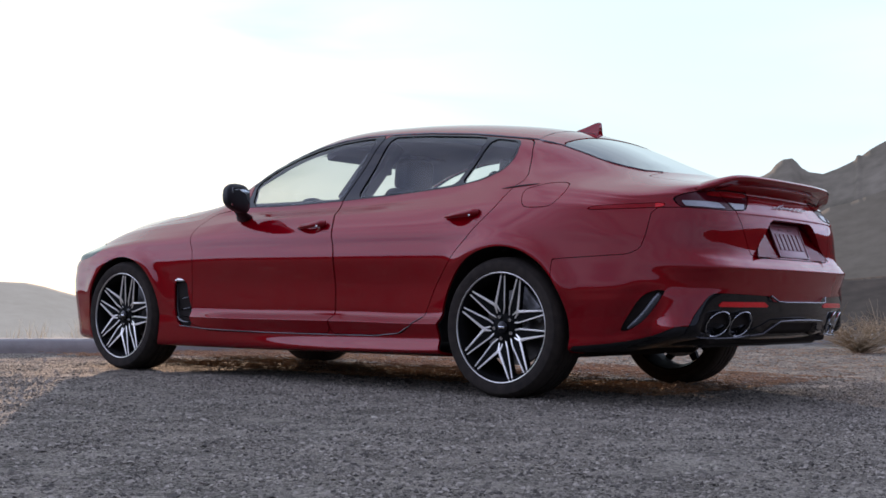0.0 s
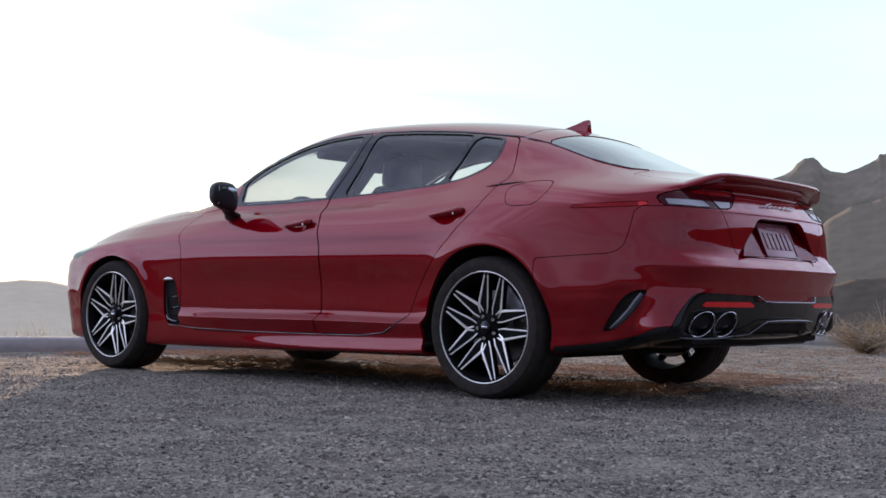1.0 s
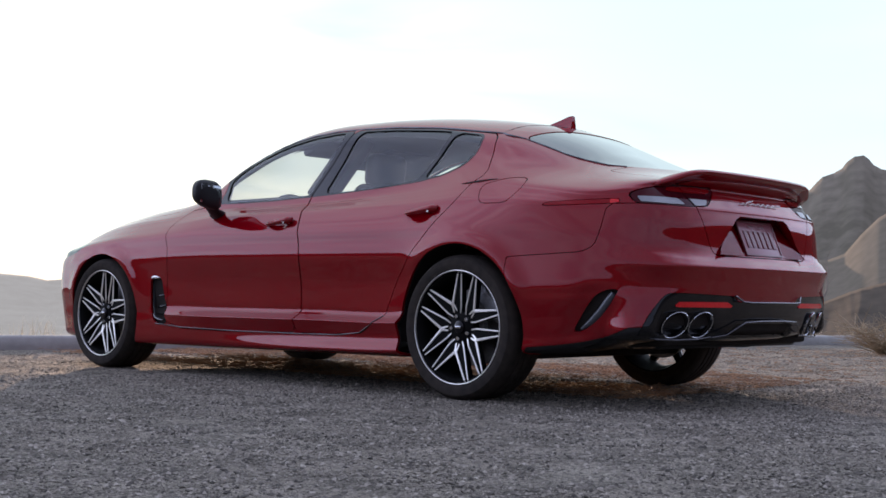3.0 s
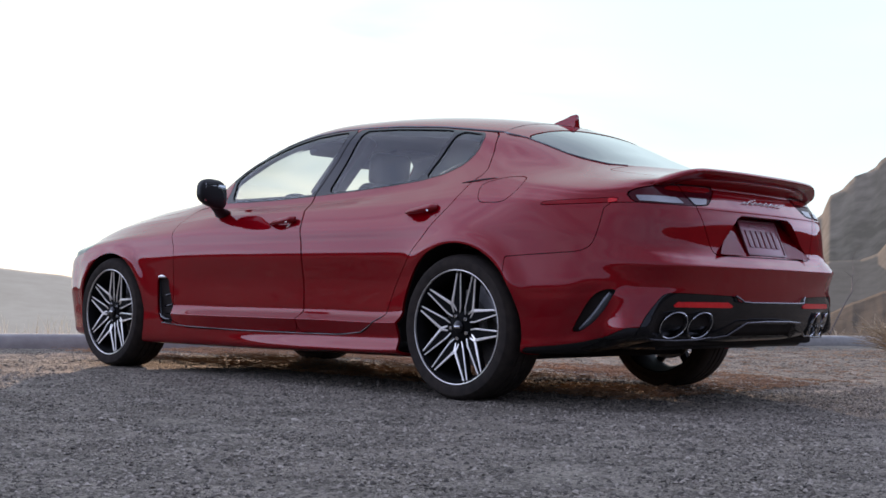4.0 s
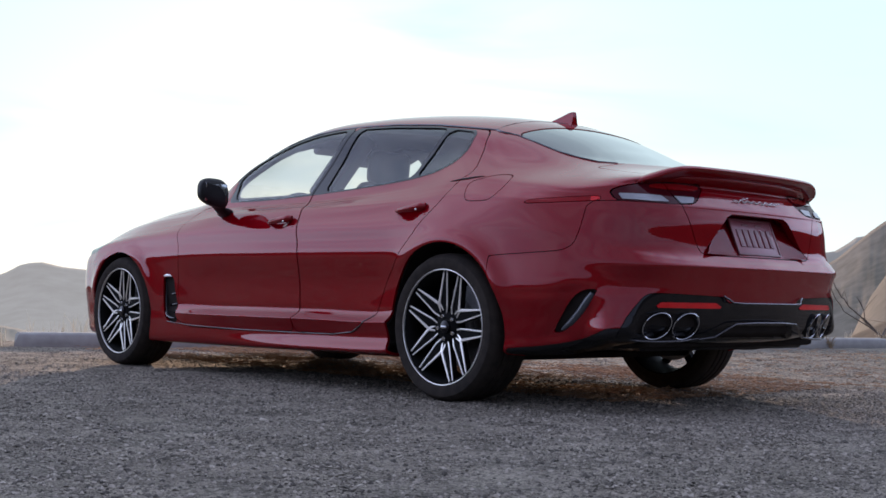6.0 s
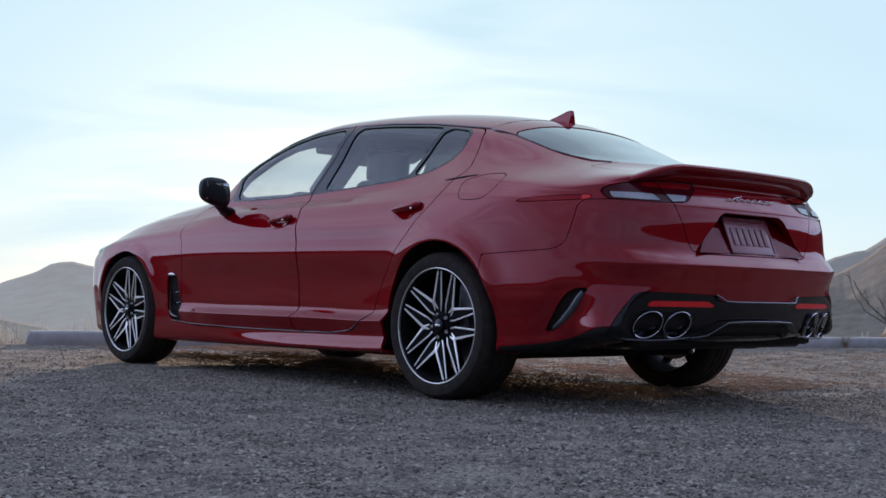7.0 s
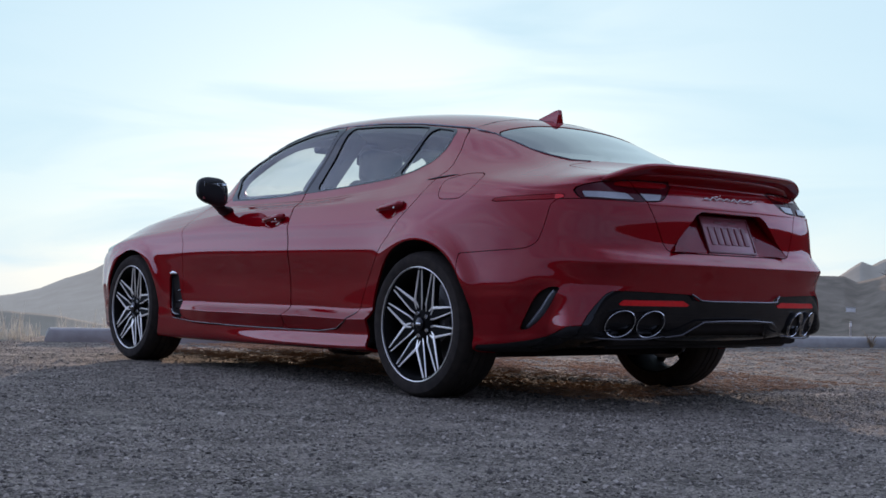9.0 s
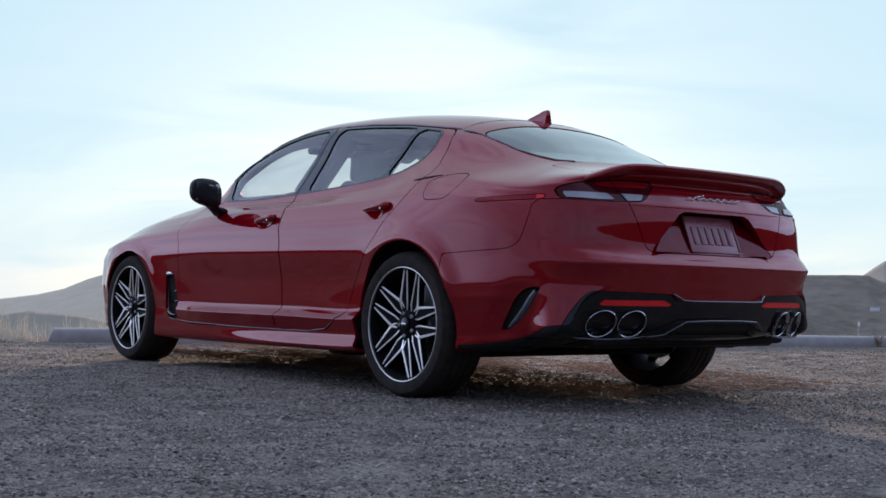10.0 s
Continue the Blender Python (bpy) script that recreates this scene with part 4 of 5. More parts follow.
GROUND = ground_material()
# mountainside: haze in the air is put in as a faint bluish emission
HILL = material("scrub_hillside_haze_glow", (0.180, 0.152, 0.124), 0.95, 0, 0, 0.5, 0.17, 0, 1, (0.074, 0.064, 0.050), 0.1, (0.84, 0.92, 0.90, 0.022))
# far hills: emission stands in for the air between
HILL_FAR = material("dry_hillside_haze_glow", (0.20, 0.188, 0.170), 0.95, 0, 0, 0.3, 0.05, 0, 1, (0.15, 0.143, 0.130), 0.1, (0.86, 0.92, 0.88, 0.060))
# sunward hill: sunlit haze painted as a paler base and the strongest emission
HILL_GLARE = material("sunward_hillside_haze_glow", (0.27, 0.255, 0.225), 0.95, 0, 0, 0.3, 0.05, 0, 1, (0.20, 0.19, 0.17), 0.1, (1.0, 0.97, 0.80, 0.100))
# spur: the glow is haze added to the slope's own surface
SPUR = material("scrub_slope_haze_glow", (0.15, 0.145, 0.125), 0.95, 0, 0, 0.4, 0.2, 0, 1, (0.10, 0.10, 0.085), 0.1, (0.95, 0.98, 0.92, 0.060))
# shoulder: tan scrub with a little emission mixed in as haze
SHOULDER = material("tan_slope_haze_glow", (0.125, 0.105, 0.084), 0.95, 0, 0, 0.5, 0.30, 0, 1, (0.075, 0.064, 0.050), 0.1, (0.90, 0.92, 0.88, 0.026))
BANK = material("brown_scrub_bank", (0.100, 0.078, 0.058), 0.95, 0, 0, 0.5, 0.9, 0, 1, (0.045, 0.036, 0.027), 0.1)
CHAPARRAL = material("dark_chaparral", (0.060, 0.056, 0.042), 0.95, 0, 0, 0.5, 0.08, 0, 1, (0.03, 0.03, 0.024), 0.1)
CONCRETE = material("weathered_concrete", (0.375, 0.372, 0.352), 0.85, 0, 0, 0.3, 12.0, 0.4, 60.0)

KERB_A, KERB_B = Vector((5.22, 0.52, 0)), Vector((0.2, -14.5, 0))
kerb_way = (KERB_B - KERB_A).normalized()
kerb_out = Vector((-kerb_way.y, kerb_way.x, 0))
if kerb_out.dot(Vector((1, 0, 0))) < 0:
    kerb_out = -kerb_out


def lot_height(x, y):
    """Level gravel, with a little unevenness; beyond the kerb the land drops into the valley."""
    p = Vector((x, y, 0)) - KERB_A
    over = p.dot(kerb_out)
    z = 0.012 * noise.noise((x * 0.9, y * 0.9, 3.0)) + 0.006 * noise.noise((x * 3.1, y * 3.1, 7.0))
    near = min(1.0, math.hypot(x - 1.3, y) / 2.2)
    z = z * near * near
    if over > 0.9:
        z -= 0.28 * min(over - 0.9, 330) * min(1, (over - 0.9) / 3)
    return z


bm = bmesh.new()
steps = [-4000, -900, -250, -80, -35, -20] + [-14 + 0.22 * k for k in range(128)] + [20, 35, 80, 250, 900, 4000]
grid = [[bm.verts.new((x, y, lot_height(x, y))) for y in steps] for x in steps]
for i in range(len(steps) - 1):
    for j in range(len(steps) - 1):
        bm.faces.new((grid[i][j], grid[i + 1][j], grid[i + 1][j + 1], grid[i][j + 1]))
ground = part("ground", bm, GROUND, None, "", 180)
tagged(ground, "grey gravel lot with dusty tan patches", "ground", kind="structure")

# kerb: a long low concrete beam with a sloping end
def along(a, b, c):
    return KERB_A + kerb_way * a + kerb_out * b + Vector((0, 0, c))


bm = bmesh.new()
rings = []
length = (KERB_B - KERB_A).length
for k in range(61):
    a = length * k / 60
    top = 0.105 + 0.003 * noise.noise((a * 2, 0, 0))
    lead = 0.03 if k == 0 else 0.0
    rings.append([bm.verts.new(along(a + d * (k == 0), b, c)) for b, c, d in ((0, -0.05, 0), (0.0, 0.02, 0), (0.012, top - 0.02, 0.03), (0.035, top, 0.045), (0.19, top, 0.045), (0.215, top - 0.02, 0.03), (0.225, -0.4, 0))])
for p, q in zip(rings, rings[1:]):
    for i in range(6):
        bm.faces.new((p[i], p[i + 1], q[i + 1], q[i]))
bm.faces.new(rings[0])
kerb = part("kerb", bm, CONCRETE, None, "", 50)
tagged(kerb, "long low weathered concrete kerb at the lot's edge", "kerb", kind="structure")


def hill(name, profile, distance, mat, label, rough, seed, base=-3.0, depth=0.35, folds=0.27):
    """A ridge at a distance: profile gives (azimuth, elevation) in degrees of its skyline, as seen from the lot."""
    az = np.array([p[0] for p in profile], float)
    el = np.array([p[1] for p in profile], float)
    order = np.argsort(az)
    az, el = az[order], el[order]
    bm = bmesh.new()
    n = min(900, max(60, int((az[-1] - az[0]) * 14)))
    cols = []
    for i in range(n + 1):
        a = az[0] + (az[-1] - az[0]) * i / n
        e = float(np.interp(a, az, el)) + rough * (noise.noise((a * 0.9, seed, 0)) * 0.6 + noise.noise((a * 3.7, seed, 1)) * 0.25 + noise.noise((a * 11, seed, 2)) * 0.12)
        col = []
        for j in range(44):
            k = j / 40
            d = distance * (1 - depth + depth * k)
            if k <= 1:
                rise = k**1.25
                e2 = base + (e - base) * rise
                fold = (1 - 2 * abs(noise.noise((a * 0.30 + k * 0.8, k * 1.3, seed)))) + 0.4 * (1 - 2 * abs(noise.noise((a * 0.8 - k * 1.2, k * 2.5, seed + 5))))
                e2 += folds * math.sin(k * math.pi) * (0.7 * fold + 0.30 * noise.noise((a * 1.6, k * 5, seed)) + 0.12 * noise.noise((a * 6, k * 9, seed)))
                z = d * math.tan(radians(e2)) + 0.47
            else:
                z = distance * math.tan(radians(e)) + 0.47 - (k - 1) * distance * 0.25
            col.append(bm.verts.new((-4 + d * math.cos(radians(a)), 5 + d * math.sin(radians(a)), z)))
        cols.append(col)
    for p, q in zip(cols, cols[1:]):
        for j in range(43):
            bm.faces.new((p[j], p[j + 1], q[j + 1], q[j]))
    return tagged(part(name, bm, mat, None, "", 60), label, "hill", kind="structure")


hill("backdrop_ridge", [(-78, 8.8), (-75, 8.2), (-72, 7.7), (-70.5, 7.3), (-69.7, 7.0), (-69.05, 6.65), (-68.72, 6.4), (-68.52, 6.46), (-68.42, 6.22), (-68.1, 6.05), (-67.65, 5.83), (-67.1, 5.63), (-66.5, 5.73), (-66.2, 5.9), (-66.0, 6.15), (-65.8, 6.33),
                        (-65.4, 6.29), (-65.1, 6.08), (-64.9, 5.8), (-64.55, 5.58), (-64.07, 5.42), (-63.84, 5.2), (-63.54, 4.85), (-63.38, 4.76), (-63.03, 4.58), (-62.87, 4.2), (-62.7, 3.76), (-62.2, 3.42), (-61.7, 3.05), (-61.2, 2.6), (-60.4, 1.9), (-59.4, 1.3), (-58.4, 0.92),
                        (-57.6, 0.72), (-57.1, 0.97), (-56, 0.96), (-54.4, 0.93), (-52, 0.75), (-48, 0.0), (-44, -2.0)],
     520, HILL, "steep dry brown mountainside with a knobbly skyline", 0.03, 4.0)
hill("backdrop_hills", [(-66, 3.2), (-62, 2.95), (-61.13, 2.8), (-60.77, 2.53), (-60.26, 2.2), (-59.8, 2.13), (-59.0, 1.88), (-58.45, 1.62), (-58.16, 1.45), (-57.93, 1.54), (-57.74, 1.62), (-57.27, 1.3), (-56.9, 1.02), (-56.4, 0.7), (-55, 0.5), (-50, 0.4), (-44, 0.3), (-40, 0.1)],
     1500, HILL_FAR, "hills across the valley, paled by a faint glow for haze", 0.03, 9.0, folds=0.10)
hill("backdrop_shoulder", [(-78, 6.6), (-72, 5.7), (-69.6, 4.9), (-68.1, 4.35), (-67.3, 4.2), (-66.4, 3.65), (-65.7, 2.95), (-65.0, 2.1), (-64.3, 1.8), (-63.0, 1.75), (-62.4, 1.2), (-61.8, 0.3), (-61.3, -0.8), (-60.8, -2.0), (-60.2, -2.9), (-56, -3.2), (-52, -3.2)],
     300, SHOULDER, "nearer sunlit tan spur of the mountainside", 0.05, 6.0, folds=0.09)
hill("backdrop_bank", [(-80, 1.9), (-70, 1.3), (-67, 1.0), (-65.2, 0.5), (-63.6, -0.2), (-62.2, -0.9), (-60.8, -1.6), (-59, -2.3), (-56, -3.0)],
     75, BANK, "brown scrub-covered bank beyond the kerb", 0.10, 14.0, -4.0)
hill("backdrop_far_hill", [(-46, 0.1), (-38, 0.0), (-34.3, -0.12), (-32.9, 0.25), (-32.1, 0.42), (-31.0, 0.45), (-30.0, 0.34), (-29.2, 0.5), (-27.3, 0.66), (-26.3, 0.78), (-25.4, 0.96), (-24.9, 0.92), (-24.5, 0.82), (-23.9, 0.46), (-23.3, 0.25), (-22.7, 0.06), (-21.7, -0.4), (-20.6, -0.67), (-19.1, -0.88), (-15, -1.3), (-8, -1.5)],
     1450, HILL_GLARE, "hill towards the sun, paled by a glow put in for haze", 0.03, 9.0, folds=0.12)
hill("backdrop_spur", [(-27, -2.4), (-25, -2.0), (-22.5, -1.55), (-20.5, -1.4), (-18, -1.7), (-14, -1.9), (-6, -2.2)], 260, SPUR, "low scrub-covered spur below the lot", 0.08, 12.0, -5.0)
hill("backdrop_rear", [(-8, -1.0), (10, 1.0), (40, 3.0), (70, 5.0), (100, 6.5), (130, 7.5), (170, 10.0), (200, 10.5), (230, 8.0), (262, 6.0), (288, 7.0)], 420, CHAPARRAL, "dark scrub hillsides closing the lot behind", 0.5, 21.0)

# ---- the car's smaller parts ----
def tube_ring(at, yaw, r, depth):
    """A tail pipe's bright finisher whose mouth looks backwards, turned outwards by yaw degrees, with a dark bore."""
    lean = Matrix.Identity(4)
    lean[0][2] = -0.45
    m = Matrix.Translation(at) @ lean @ pose(0, 0, 0, 0, 0, yaw) @ pose(0, 0, 0, 0, 0, 90) @ Matrix.Diagonal((1.2, 1, 1, 1))
    ring = lathe([(r - 0.004, -0.012), (r - 0.0026, 0.004), (r - 0.0007, 0.0058), (r + 0.0012, 0.004), (r + 0.0012, -0.006)], 48)
    bmesh.ops.transform(ring, matrix=m, verts=ring.verts)
    tip = part("tail_pipe", ring, CHROME, car, "polished oval tail pipe")
    sleeve = lathe([(r + 0.0004, -0.005), (r - 0.001, -depth), (r - 0.004, -depth), (r - 0.004, -0.010)], 40)
    bmesh.ops.transform(sleeve, matrix=m, verts=sleeve.verts)
    part("sleeve", sleeve, BLACK, tip, "black pipe sleeve")
    bore = lathe([(0.001, -0.11), (r - 0.006, -0.11), (r - 0.004, -0.01)], 40)
    bmesh.ops.transform(bore, matrix=m, verts=bore.verts)
    part("bore", bore, INNER, tip, "sooty black bore")


for y, x, yaw in ((0.630, -0.967, 20), (0.487, -1.002, 14)):
    tube_ring((x, y, 0.366), -yaw, 0.0545, 0.10)
    tube_ring((x, -y - 0.015, 0.366), yaw, 0.0545, 0.10)

# lip spoiler
def spoiler():
    bm = bmesh.new()
    rings = []
    for k in range(81):
        y = -0.715 + 1.43 * k / 80
        a = abs(y)
        edge = -1.038 + 0.30 * a**2.6 + 0.10 * max(0, a - 0.50) + 0.55 * max(0, a - 0.60) + 0.8 * max(0, a - 0.50) ** 2
        fade = 1 - soft(np.array(a), 0.54, 0.725)
        top = 1.000 + 0.030 * fade - 0.055 * float(soft(np.array(a), 0.45, 0.80)) - 0.012 * float(soft(np.array(a), 0.40, 0.66))
        t = 0.010 + 0.010 * float(fade)
        deep = 0.018 + 0.032 * float(fade)
        rings.append([bm.verts.new((edge + dx, y, z)) for dx, z in ((0.20, top - 0.035), (0.10, top - 0.010), (0.02, top + 0.001), (0.0, top - 0.002), (-0.006, top - 0.010), (-0.003, top - t), (0.022, top - 0.62 * deep), (0.048, top - deep), (0.16, top - deep - 0.010))])
    for p, q in zip(rings, rings[1:]):
        for i in range(9):
            bm.faces.new((p[i], p[(i + 1) % 9], q[(i + 1) % 9], q[i]))
    bm.faces.new(rings[0])
    bm.faces.new(rings[-1][::-1])
    return bm


lip = part("spoiler", spoiler(), RED, car, "red painted lip spoiler along the tail", 50)

# number plate: bars stand for its characters
plate = part("number_plate", box((0.004, 0.305, 0.152), (0, 0, 0), 0.0018), PLATE, car, "pale plate with dark red bars")
plate.matrix_basis = pose(-1.008, 0.004, 0.750, 0, 22.0, 0)
frame_bm = joined([box((0.010, 0.325, 0.010), (0, 0, 0.081), 0.003), box((0.010, 0.325, 0.010), (0, 0, -0.081), 0.003), box((0.010, 0.010, 0.170), (0, 0.158, 0), 0.003), box((0.010, 0.010, 0.170), (0, -0.158, 0), 0.003)])
part("plate_frame", frame_bm, PLATE_INK, plate, "dark plate surround")
for k in range(6):
    y = 0.113 - 0.0452 * k
    part("plate_bar", box((0.005, 0.031, 0.082), (-0.0035, y, -0.006), 0.0012), PLATE_INK, plate)
for k in range(2):
    part("plate_bar", box((0.002, 0.05, 0.009), (-0.0028, 0.05 - 0.1 * k, 0.058), 0.0006), PLATE_INK, plate)

# bright name badge as one thin wavy stroke
squiggle, tap = [], []
for k in range(181):
    t = k / 180
    swell = min(1, t * 9) * min(1, (1 - t) * 7)
    tall = 1 + 0.7 * math.exp(-(((t - 0.22) / 0.03) ** 2))
    squiggle.append((0, 0.172 - 0.352 * t, 0.0052 * swell * tall * (0.8 + 0.3 * math.sin(11 * t + 1)) * math.sin(15 * math.pi * t) - 0.004 * (1 - min(1, t * 6)) + 0.004 * max(0, t - 0.85) / 0.15))
    tap.append(0.8 + 0.35 * math.cos(19 * math.pi * t) ** 2)
strokes = [sweep(squiggle, 0.0026, 6, 1.0, tap), box((0.004, 0.0042, 0.005), (0, 0.066, 0.014), 0.0008), box((0.004, 0.022, 0.003), (0, 0.092, 0.009), 0.0008)]
badge = part("badge", joined(strokes), BADGE, tailgate, "slender bright chrome badge stroke", 30)
high = SKIN.v[(np.abs(SKIN.v[:, 2] - 0.905) < 0.012) & (SKIN.v[:, 0] < -0.8) & (SKIN.v[:, 1] < 0.1)]
badge.matrix_basis = pose(float(high[:, 0].mean()) - 0.008, -0.01, 0.905, 0, 14, 0)

# shark-fin aerial
fin = bmesh.new()
prof = [(0.235, 0.0, 0.004), (0.19, 0.018, 0.010), (0.13, 0.045, 0.014), (0.075, 0.078, 0.013), (0.045, 0.088, 0.010), (0.038, 0.080, 0.009), (0.040, 0.04, 0.016), (0.030, 0.0, 0.024)]
left, right = [fin.verts.new((x, w, z)) for x, z, w in prof], [fin.verts.new((x, -w, z)) for x, z, w in prof]
foot = [fin.verts.new((x, s * w, -0.03)) for x, w in ((0.235, 0.012), (0.03, 0.032)) for s in (1, -1)]
fin.faces.new(left)
fin.faces.new(right[::-1])
for i in range(7):
    fin.faces.new((left[i], right[i], right[i + 1], left[i + 1]))
fin.faces.new((left[0], left[7], foot[2], foot[0]))
fin.faces.new((right[7], right[0], foot[1], foot[3]))
fin.faces.new((left[7], right[7], foot[3], foot[2]))
fin.faces.new((right[0], left[0], foot[0], foot[1]))
bmesh.ops.bevel(fin, geom=fin.edges[:], offset=0.003, segments=2, affect="EDGES")
part("aerial", fin, RED, car, "red shark-fin roof aerial", 60).matrix_basis = pose(0.012, 0, 1.325, 0, -8, 0) @ Matrix.Diagonal((0.9, 1, 0.76, 1))

# door mirrors
def mirror_housing(s):
    bm = bmesh.new()
    bmesh.ops.create_uvsphere(bm, u_segments=28, v_segments=18, radius=1)
    for v in bm.verts:
        x, y, z = v.co
        p = 3.0
        k = (abs(x) ** p + abs(y) ** p + abs(z) ** p) ** (-1 / p)
        x, y, z = x * k, y * k, z * k
        x = x * (0.065 if x > 0 else 0.030)
        top = 0.082 if z > 0 else 0.070
        v.co = (x - 0.03 * y, y * 0.108 * s, z * top * (1 - 0.12 * y) + 0.012 * y)
    return bm


for s in (1, -1):
    m = part("door_mirror", mirror_housing(s), BLACK, car, "black door mirror", 60)
    m.matrix_basis = pose(1.775, s * 0.975, 0.995)
    stalk = sweep([(0.11, -0.15 * s, -0.095), (0.07, -0.10 * s, -0.085), (0.03, -0.03 * s, -0.055)], 0.032, 12, 0.6, [1.5, 1.1, 0.9])
    part("mirror_stalk", stalk, BLACK, m, "black mirror foot", 60)
    face = box((0.004, 0.165, 0.098), (-0.024, 0.0, 0.006), 0.0015, (0, -4, s * 14))
    part("mirror_glass", face, CHROME, m, "mirror glass")

# door handles
def handle():
    pts, tap = [], []
    for k in range(13):
        a = k / 12
        pts.append((0.108 - 0.212 * a, 0.018 * math.sin(math.pi * a) ** 0.6 - 0.009, 0.022 * (a - 0.5)))
        tap.append((0.55 + 0.75 * a) * min(1, 0.45 + 4 * a, 0.6 + 5 * (1 - a)))
    return sweep(pts, 0.0165, 12, 1.0, tap)


for doors, x, y, z in ((doors_r, 0.262, 0.888, 0.866), (doors_f, 1.293, 0.884, 0.840)):
    for s, d in zip((1, -1), doors):
        h = part("door_handle", handle(), RED, d, "red door handle", 60)
        h.matrix_basis = Matrix.Translation((x, s * y, z)) @ Matrix.Diagonal((1, s, 1, 1))
        lock = lathe([(0.001, 0.003), (0.004, 0.0025), (0.005, 0.0)], 16)
        part("key_cover", lock, BADGE, h, "small bright key cover").matrix_basis = pose(-0.070, 0.024, -0.006)

# bright edging along the sill, round the gill and on the roof rail
def on_skin(x, z, lift=0.002, low=0.5):
    """The place on the flank's skin above (x, z)."""
    pts = SKIN.v
    d = np.hypot(pts[:, 0] - x, pts[:, 2] - z) + 5.0 * (pts[:, 1] < low)
    near = np.argsort(d)[:6]
    w = 1 / (d[near] + 1e-4)
    y = float((pts[near, 1] * w).sum() / w.sum())
    return (x, y + lift, z)


def edging(name, xz, radius, mat, label, lift=0.002, low=0.5):
    for s in (1, -1):
        fine = []
        for (x0, z0), (x1, z1) in zip(xz, xz[1:]):
            fine += [on_skin(x0 + (x1 - x0) * k / 8, z0 + (z1 - z0) * k / 8, lift, low) for k in range(8)]
        fine.append(on_skin(*xz[-1], lift, low))
        part(name, sweep([(x, s * y, z) for x, y, z in fine], radius, 6), mat, car, label, 60)


edging("roof_moulding", [(1.93, 1.088), (1.76, 1.192), (1.60, 1.253), (1.455, 1.291), (1.30, 1.316), (1.12, 1.331), (0.94, 1.330), (0.70, 1.322), (0.40, 1.298), (0.05, 1.250), (-0.07, 1.218)], 0.0055, DARK_CHROME, "satin dark roof-rail moulding", 0.001, 0.42)
edging("sill_moulding", [(2.36, 0.282), (2.1, 0.268), (1.6, 0.262), (1.1, 0.264), (0.8, 0.268), (0.64, 0.285), (0.55, 0.325), (0.50, 0.37)], 0.0026, DARK_CHROME, "thin bright sill line", 0.001)
for s in (1, -1):
    pts = [(2.408, 0.872, 0.545), (2.400, 0.876, 0.48), (2.385, 0.884, 0.38), (2.36, 0.892, 0.325), (2.32, 0.894, 0.306), (2.27, 0.894, 0.303)]
    part("gill_edge", sweep([(x, s * y, z) for x, y, z in pts], 0.0055, 8, 1.0, [0.8, 1, 1, 1, 1, 0.7]), BLACK, car, "black gill edging", 60)
    part("gill_cap", sweep([(2.408, s * 0.893, 0.543), (2.37, s * 0.896, 0.549), (2.325, s * 0.890, 0.547)], 0.0085, 8, 1.0, [0.6, 1.2, 0.8]), BADGE, car, "small bright cap on the gill", 60)
    part("gill_cap", sweep([(2.375, s * 0.894, 0.335), (2.35, s * 0.900, 0.315), (2.31, s * 0.902, 0.305), (2.27, s * 0.902, 0.303)], 0.0055, 8, 1.0, [0.5, 0.9, 1.1, 0.6]), DARK_CHROME, car, "small bright cap on the gill", 60)
    for z in (0.50, 0.44, 0.38):
        part("gill_fin", box((0.08, 0.02, 0.012), (2.345 + (z - 0.44) * 0.3, s * 0.862, z), 0.003, (0, 8, 0)), BLACK_GLOSS, car)
    way = [on_skin(x, z, -0.010) for x, z in ((-0.640, 0.342), (-0.690, 0.376), (-0.738, 0.420), (-0.778, 0.468), (-0.796, 0.494))]
    vane = sweep([(x, s * y, z) for x, y, z in way], 0.0150, 8, 1.0, [0.5, 1.1, 1.2, 1.1, 0.8])
    part("vent_vane", vane, VANE, car, "satin blue-black vent vane", 60)

# diffuser: highlight on the step drawn as a thin tube, keel and strakes
part("diffuser_step_highlight", sweep([(-1.005, 0.40, 0.312), (-1.035, 0.33, 0.322), (-1.062, 0.27, 0.358), (-1.072, 0.23, 0.377), (-1.082, 0.10, 0.382), (-1.084, -0.10, 0.382), (-1.072, -0.23, 0.377), (-1.062, -0.27, 0.358), (-1.035, -0.33, 0.322), (-1.005, -0.40, 0.312)], 0.0042, 8), DARK_CHROME, car, "satin tube drawn as the highlight on the diffuser's step", 60)
for s in (1, -1):
    way = [(-1.000, 0.40, 0.316), (-0.994, 0.50, 0.306), (-0.968, 0.62, 0.303), (-0.930, 0.71, 0.306), (-0.895, 0.765, 0.318)]
    # edge highlight of the lower lip, built as a thin satin tube
    part("insert_lip_highlight", sweep([(x, s * y, z) for x, y, z in way], 0.0045, 8, 1.0, [0.5, 1, 1, 1, 0.5]), DARK_CHROME, car, "satin tube drawn as the highlight on the lower lip round the tail pipes", 60)
for y in (-0.21, -0.07, 0.07, 0.21):
    part("diffuser_strake", box((0.16, 0.012, 0.060), (-0.90, y, 0.345), 0.004, (0, -8, 0)), BLACK, car)
# the grey highlight along the insert's upper step is drawn by a tube
step = [(-1.072, 0.300, 0.492), (-1.080, 0.275, 0.480), (-1.090, 0.258, 0.466), (-1.098, 0.20, 0.4635), (-1.102, 0, 0.4635), (-1.098, -0.20, 0.4635), (-1.090, -0.258, 0.466), (-1.080, -0.275, 0.480), (-1.072, -0.300, 0.492)]
